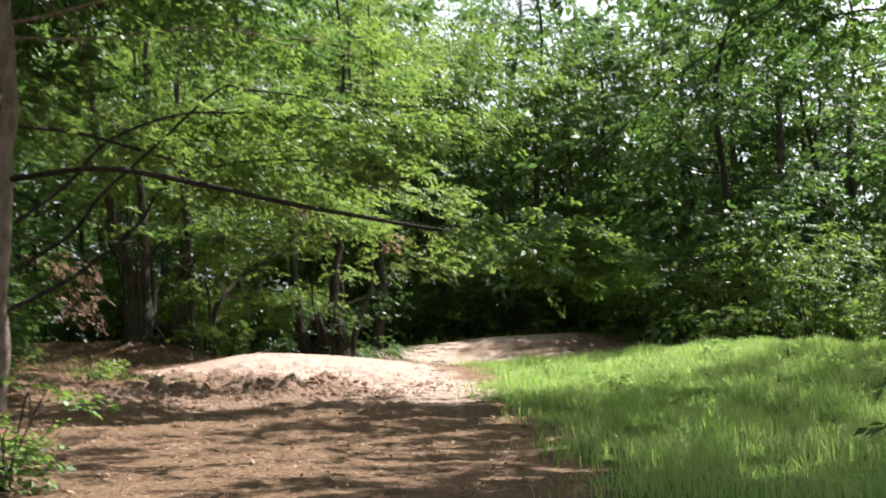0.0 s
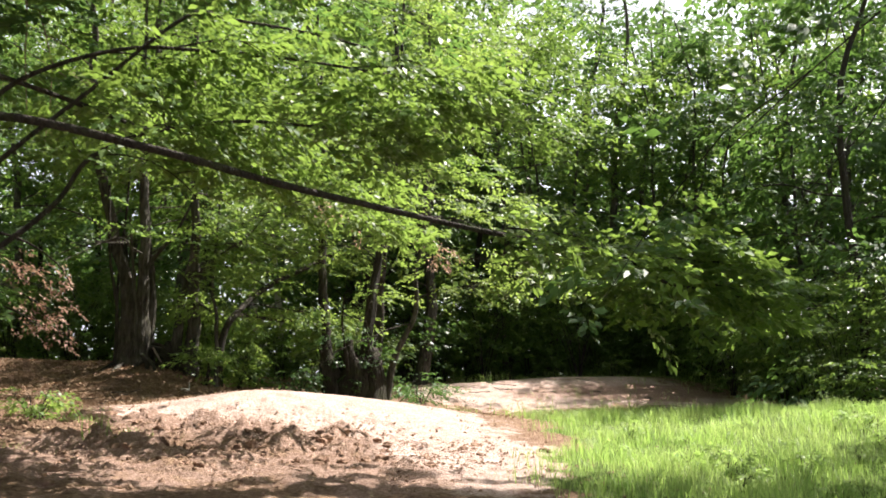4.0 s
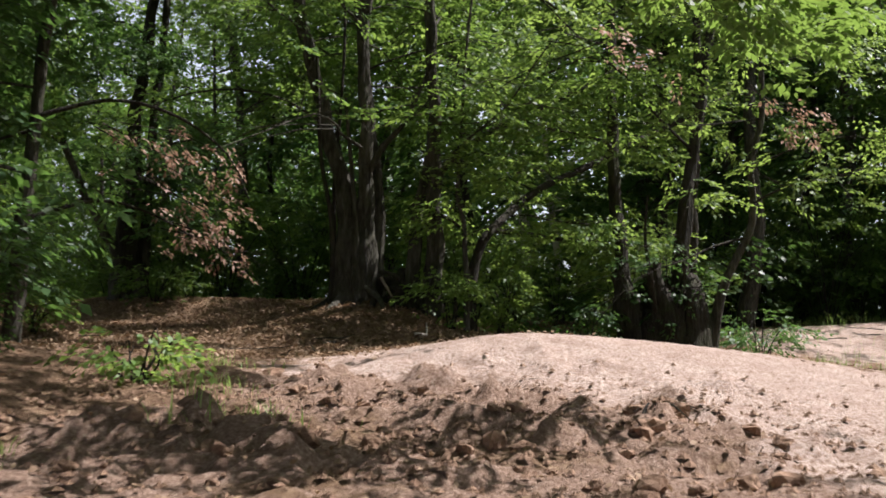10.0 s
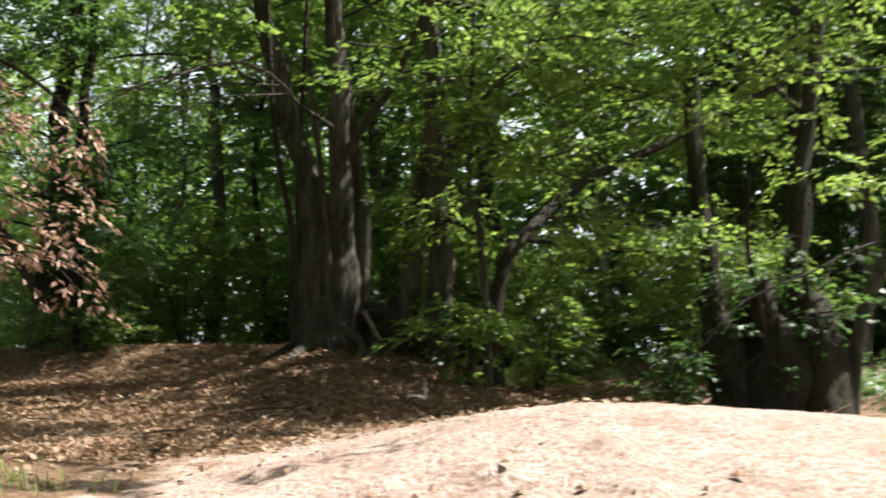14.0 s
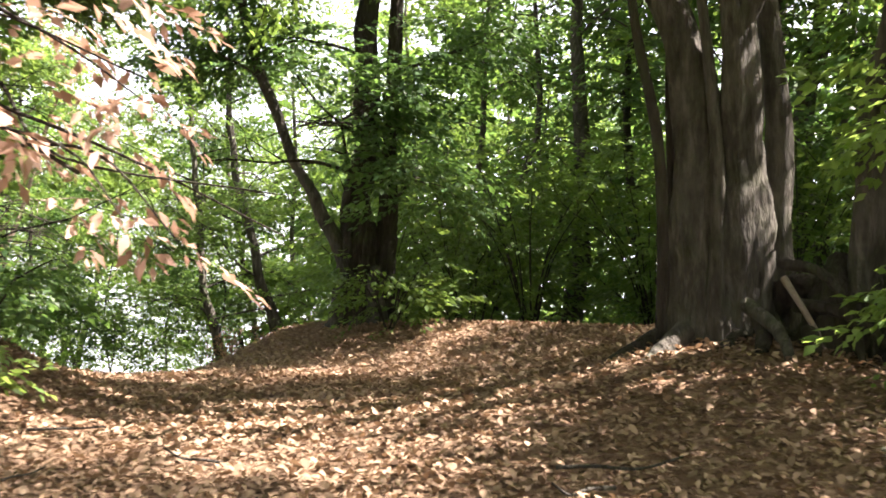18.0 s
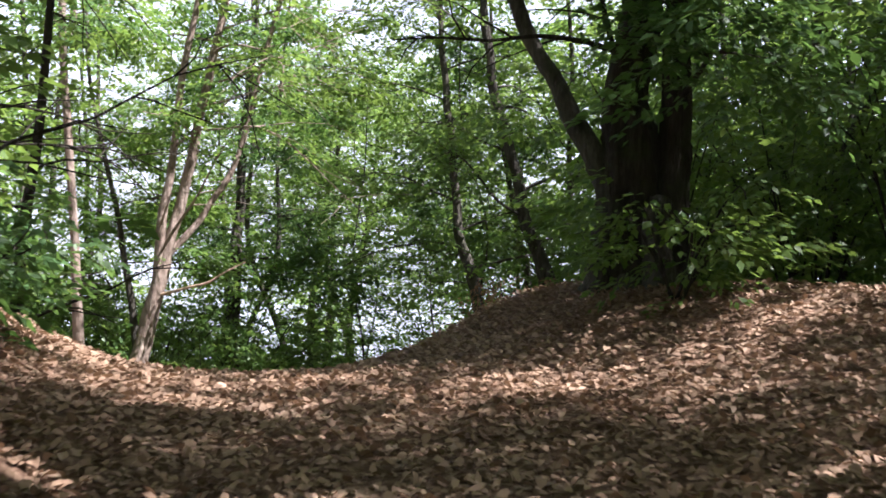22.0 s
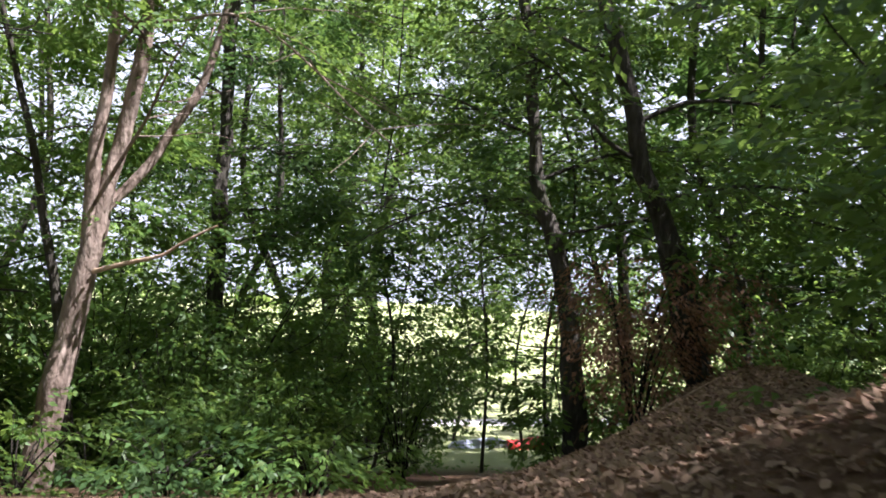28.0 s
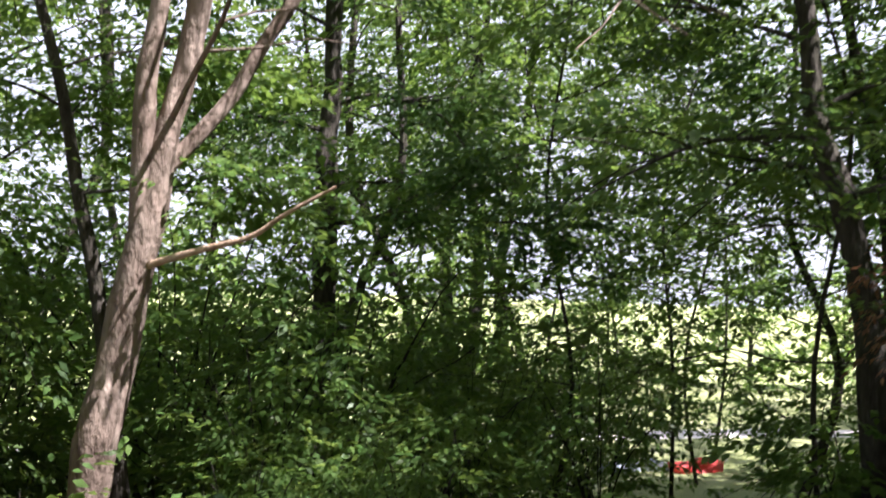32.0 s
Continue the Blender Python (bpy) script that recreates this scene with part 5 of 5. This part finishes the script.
for seed, x, y, wide, tall, count, leaf, label in (
        (71, -6.4, 20.0, 0.6, 0.6, 40, LEAF_BRIGHT, "low sapling with bright green leaves by the track"),
        (72, -2.9, 12.7, 0.5, 0.45, 34, LEAF_BRIGHT, "small leafy green plant on the litter"),
        (73, -6.3, 27.6, 0.9, 0.85, 80, LEAF, "low green sprays beside the old trunk"),
        (74, -9.2, 23.2, 0.8, 0.6, 90, LEAF_DEEP, "dark green bush on the earth bank"),
        (75, -7.2, 21.2, 0.8, 0.7, 80, LEAF_DEEP, "dark green bush on the earth bank"),
        (91, -16.1, 32.0, 1.1, 0.6, 80, LEAF_DEEP, "low dark green bush on the wooded slope"),
        (92, -14.9, 32.9, 1.1, 0.6, 80, LEAF, "low green bush on the wooded slope"),
        (93, -17.3, 31.1, 1.1, 0.7, 80, LEAF, "low green bush on the wooded slope"),
        (83, 4.15, 22.75, 0.9, 1.9, 90, LEAF_DEEP, "dark green shoots growing on the old stump"),
        (79, 2.7, 22.5, 0.7, 0.8, 50, LEAF_DEEP, "dark green shoots crowding the old stump"),
        (80, 6.0, 23.0, 0.8, 0.9, 70, LEAF_DEEP, "dark green shoots beside the old stump"),
        (76, 1.7, -8.2, 0.5, 1.35, 46, LEAF_DEEP, "thin dark green sapling at the edge of the grass"),
        (77, -4.0, -2.6, 0.7, 0.95, 70, LEAF, "leafy green bush beside the track"),
        (88, 0.25, 21.5, 0.6, 1.0, 60, LEAF_BRIGHT, "bright green shoots at the foot of the leaning tree"),
        (89, 1.1, 22.3, 0.6, 1.2, 70, LEAF_BRIGHT, "bright green shoots under the arching arm"),
        (81, -5.2, 9.0, 1.2, 1.3, 130, LEAF_DEEP, "dark green bush at the edge of the track"),
        (82, -5.0, 13.6, 1.2, 1.4, 130, LEAF_DEEP, "dark green bush at the edge of the track")):
    bush(seed, "low_bush", wide, tall, count, leaf, label, size=0.1).matrix_basis = spot(x, y, seed * 40)
herb = bush(78, "meadow_herb", 0.28, 0.42, 16, GRASS, "low broad-leaved green plant among the grass", "plant", size=0.09, stems=4, group="herbs in the grass", scale=(0.2, 0.4))
rh = np.random.default_rng(79)
spread_copies(herb, [(6.0 + 6.5 * rh.uniform(), -2.0 + 17 * rh.uniform(), 360 * rh.uniform(), rh.uniform(0.4, 0.8)) for _ in range(34)])
withered = bush(84, "withered_bush", 1.15, 1.9, 340, LEAF_RUST, "withered rust-brown bush on the edge of the slope", size=0.075, slim=0.4, hang=0.4, stems=12)
withered.matrix_basis = spot(-13.3, 36.6, 30)
sprig = bush(85, "pale_sprig", 0.35, 0.8, 16, LEAF_BRIGHT, "small pale leaning plant on the sandy bank", "plant", size=0.12, stems=4)
sprig.matrix_basis = spot(15.4, 31.9, 0)

hero_tree(86, "bank_tree", "leafy young tree on the earth bank", (-9.4, 22.8, height_at(-9.4, 22.8)), [
    (rising([(-9.4, 22.8, height_at(-9.4, 22.8) - 0.3), (-9.35, 22.8, 3.6), (-9.3, 22.85, 4.8)], 8), 0.05, 0.015, BARK_DARK, 0.3, 0, "trunk")],
    [(0, 26, 0.10, 2.0, 7, (-0.1, 0.45), (0.2, 0.9, 1.5, 2.1, 5.4, 5.9))], 2800, LEAF, clear=0.6, thin=False)

hero_tree(87, "bank_tree", "dense leafy young tree at the top of the slope", (-14.2, 27.0, height_at(-14.2, 27.0)), [
    (rising([(-14.2, 27.0, height_at(-14.2, 27.0) - 0.3), (-14.1, 27.0, 3.0), (-14.0, 27.1, 4.4)], 8), 0.08, 0.02, BARK_DARK, 0.3, 0, "trunk")],
    [(0, 12, 0.1, 2.0, 6, (-0.1, 0.4), None)], 330, LEAF)

# ---- soil clods, stones and sticks


def lump(name, rng, size, material, parent=None):
    bm = bmesh.new()
    bmesh.ops.create_icosphere(bm, subdivisions=2, radius=1)
    ph = rng.uniform(0, 6.28, 6)
    for v in bm.verts:
        c = v.co
        k = 1 + 0.22 * math.sin(2.3 * c.x + ph[0]) + 0.2 * math.sin(3.1 * c.y + ph[1]) + 0.16 * math.sin(4.7 * c.z + 3 * c.x + ph[2]) + rng.normal(0, 0.05)
        v.co = Vector((c.x * size[0] * k, c.y * size[1] * k, c.z * size[2] * k))
    me = bpy.data.meshes.new(name)
    bm.to_mesh(me)
    bm.free()
    return part(name, me, material, parent, smooth=False)


CLOD = bark_material("soil_clod", (0.10, 0.055, 0.034), (0.19, 0.115, 0.075), (0.32, 0.21, 0.145), (3, 3, 3), 0.8)
STONE = bark_material("pale_stone", (0.42, 0.37, 0.33), (0.60, 0.55, 0.50), (0.74, 0.70, 0.66), (4, 4, 4), 0.4)


def clods():
    rng = np.random.default_rng(14)
    clump = thing("root_clump", (1.87, 11.8, height_at(1.87, 11.8)), "dark clump of earth and torn roots on the mound", "root clump")
    for k in range(5):
        lump("clod", rng, (0.10, 0.08, 0.075), CLOD, clump).location = (rng.normal(0, 0.13), rng.normal(0, 0.1), 0.05 + rng.uniform(-0.03, 0.09))
    for k in range(14):
        a = rng.uniform(0, 6.28)
        p = [(0, 0, 0.1), (0.15 * math.cos(a), 0.15 * math.sin(a), 0.16), (0.32 * math.cos(a + 0.4), 0.32 * math.sin(a + 0.4), rng.uniform(-0.02, 0.14))]
        line = smooth_line(p, 4)
        part("root", mesh_of("root", *tube(line, np.linspace(0.018, 0.004, len(line)), 6)), BARK_DARK, clump)
    first = tagged(lump("soil_clod", rng, (0.065, 0.05, 0.035), CLOD), "rough brown clod of earth on the mound", "clod", "clods on the mound")
    for k in range(270):
        x, y = rng.normal(-0.1, 2.0), min(rng.normal(10.3, 1.9), 13.6)
        if abs(x - 0.15) < 0.5 and y < 9:
            continue
        copy_thing(first, pose(x, y, float(surface(x, y)) + 0.01, rng.uniform(-30, 30), rng.uniform(-30, 30), rng.uniform(0, 360)) @ Matrix.Scale(0.3 + 1.7 * rng.uniform() ** 3, 4))
    first.matrix_basis = spot(2.4, 12.2)
    n = 11000
    x, y = rng.normal(0.2, 2.8, n), np.minimum(rng.normal(10.4, 2.2, n), 13.6 + rng.uniform(-2, 0.8, n))
    s = 0.006 + 0.042 * rng.uniform(0, 1, n) ** 5
    base = np.stack([x, y, surface(x, y) + s * 0.4], 1)
    corner = np.array([[1, 0, 0], [0, 1, 0], [-1, 0, 0], [0, -1, 0], [0.2, 0.1, 0.8], [-0.1, 0.1, -0.8]])
    v = base[:, None] + s[:, None, None] * corner[None] * rng.uniform(0.6, 1.4, (n, 6, 1))
    k = 6 * np.arange(n)[:, None]
    q = np.concatenate([k + [0, 1, 4, 4], k + [1, 2, 4, 4], k + [2, 3, 4, 4], k + [3, 0, 4, 4]])[:, :4]
    q[:, 3] = q[:, 0]
    me = bpy.data.meshes.new("crumbs")
    me.from_pydata(v.reshape(-1, 3).tolist(), [], q[:, :3].tolist())
    tagged(part("soil_crumbs", me, CLOD, smooth=False), "loose crumbs of brown earth strewn over the mound", "soil", kind="stuff")


def stick(x, y, turn, length, radius, material, label, lift=0.02, rise=0.0, seed=1):
    rng = np.random.default_rng(seed)
    p = np.array([[-0.5 * length, 0, 0], [-0.17 * length, 0, 0.02], [0.17 * length, 0, 0.02], [0.5 * length, 0, rise]]) + rng.normal(0, 0.035 * length, (4, 3)) * (0, 1, 0.15)
    c, s = math.cos(radians(turn)), math.sin(radians(turn))
    p[:, 2] += [height_at(x + c * q[0] - s * q[1], y + s * q[0] + c * q[1]) - height_at(x, y) for q in p]
    line = smooth_line(p, 5)
    ob = part("fallen_stick", mesh_of("fallen_stick", *tube(line, np.linspace(radius, radius * 0.5, len(line)), 8, rng, 0.05)), material)
    ob.matrix_basis = pose(x, y, height_at(x, y) + lift, 0, 0, turn)
    return tagged(ob, label, "stick", "sticks on the ground")


clods()
rs = np.random.default_rng(15)
for k in range(9):
    stick(rs.uniform(2.6, 5.6), rs.uniform(20.9, 21.9), rs.uniform(-50, 50), rs.uniform(0.5, 1.1), rs.uniform(0.01, 0.02), WOOD_BARE if k % 2 else BARK, "thin bare fallen stick by the old stump", 0.03, rs.uniform(0, 0.2), 200 + k)
for k in range(16):
    stick(rs.uniform(-6, 1), rs.uniform(16.5, 22), rs.uniform(0, 360), rs.uniform(0.3, 0.8), rs.uniform(0.006, 0.012), BARK, "thin dry twig on the leaf litter", 0.03, rs.uniform(0, 0.1), 230 + k)
for k in range(8):
    stick(rs.uniform(9, 15), rs.uniform(27.5, 30.5), rs.uniform(0, 360), rs.uniform(0.4, 1.2), rs.uniform(0.01, 0.02), BARK, "dry stick on the sandy bank", 0.03, rs.uniform(0, 0.15), 260 + k)
stick(-12.3, 35.6, 30, 0.8, 0.014, WOOD_BARE, "pale dry branch by the withered bush", 0.02, 0.05, 292)
marker = thing("pale_splinter", (-0.24, 20.3, height_at(-0.24, 20.3)), "pale bare stub standing by a light stone", "stub")
lump("stone", np.random.default_rng(16), (0.09, 0.06, 0.035), STONE, marker).location = (-0.05, 0, 0.04)
part("stub", mesh_of("stub", *tube(smooth_line([(0.03, 0, -0.05), (0.05, 0, 0.1), (0.04, 0.01, 0.24)], 4), np.linspace(0.018, 0.008, 9), 7)), BARK_BIRCH, marker)

# ---- the sunlit valley below
ROAD = plain("pale_gravel", (0.70, 0.66, 0.60), 0.9)
ux, uy = -0.64, 0.77
vx, vy = 0.77, 0.64


def valley(u, v):
    """A place u metres down the slope and v metres across it."""
    return ux * u + vx * v, uy * u + vy * v


def build_road():
    n = 60
    rows = []
    for k in range(n):
        v = -45 + 100 * k / (n - 1)
        bend = 2.0 * math.sin(v * 0.05)
        for w in (-1.6, -0.55, 0.55, 1.6):
            x, y = valley(60.5 + bend + w, v)
            rows.append((x, y, height_at(x, y) + (0.05 if abs(w) < 1 else -0.1)))
    i, j = np.meshgrid(np.arange(n - 1), np.arange(3), indexing="ij")
    q = np.stack([i * 4 + j, i * 4 + j + 1, (i + 1) * 4 + j + 1, (i + 1) * 4 + j], -1)
    tagged(part("road", mesh_of("road", rows, q), ROAD), "pale gravel road across the sunlit valley meadow", "road", kind="structure")


build_road()
hedge = forest_tree(36, "meadow_tree", 7, 0.14, 0.08, 14, 2.8, 150, LEAF_BRIGHT, BARK, "round sunlit yellow-green tree beyond the road", size=0.4, spread=0.6, scale=(0.7, 1.3), group="meadow trees")
rv = np.random.default_rng(93)
spread_copies(hedge, [(*valley(rv.uniform(70, 84), v + rv.uniform(-2, 2)), rv.uniform(0, 360), rv.uniform(0.6, 1.0)) for v in np.linspace(-34, 34, 12)])


# Small far objects of unknown kind, each drawn as one crumpled lump.
def far_object(name, u, v, size, colour, label):
    rng = np.random.default_rng(int(u * 10))
    x, y = valley(u, v)
    ob = lump(name, rng, size, plain(name, colour, 0.6))
    ob.matrix_basis = spot(x, y, 50)
    return tagged(ob, label, "tarpaulin")


far_object("red_tarpaulin", 54.1, 14.2, (0.55, 0.35, 0.35), (0.62, 0.05, 0.04), "small red object of unknown kind beside the road")
far_object("grey_tarpaulin", 54.6, 12.9, (0.8, 0.4, 0.3), (0.32, 0.36, 0.45), "small blue-grey object of unknown kind beside the road")
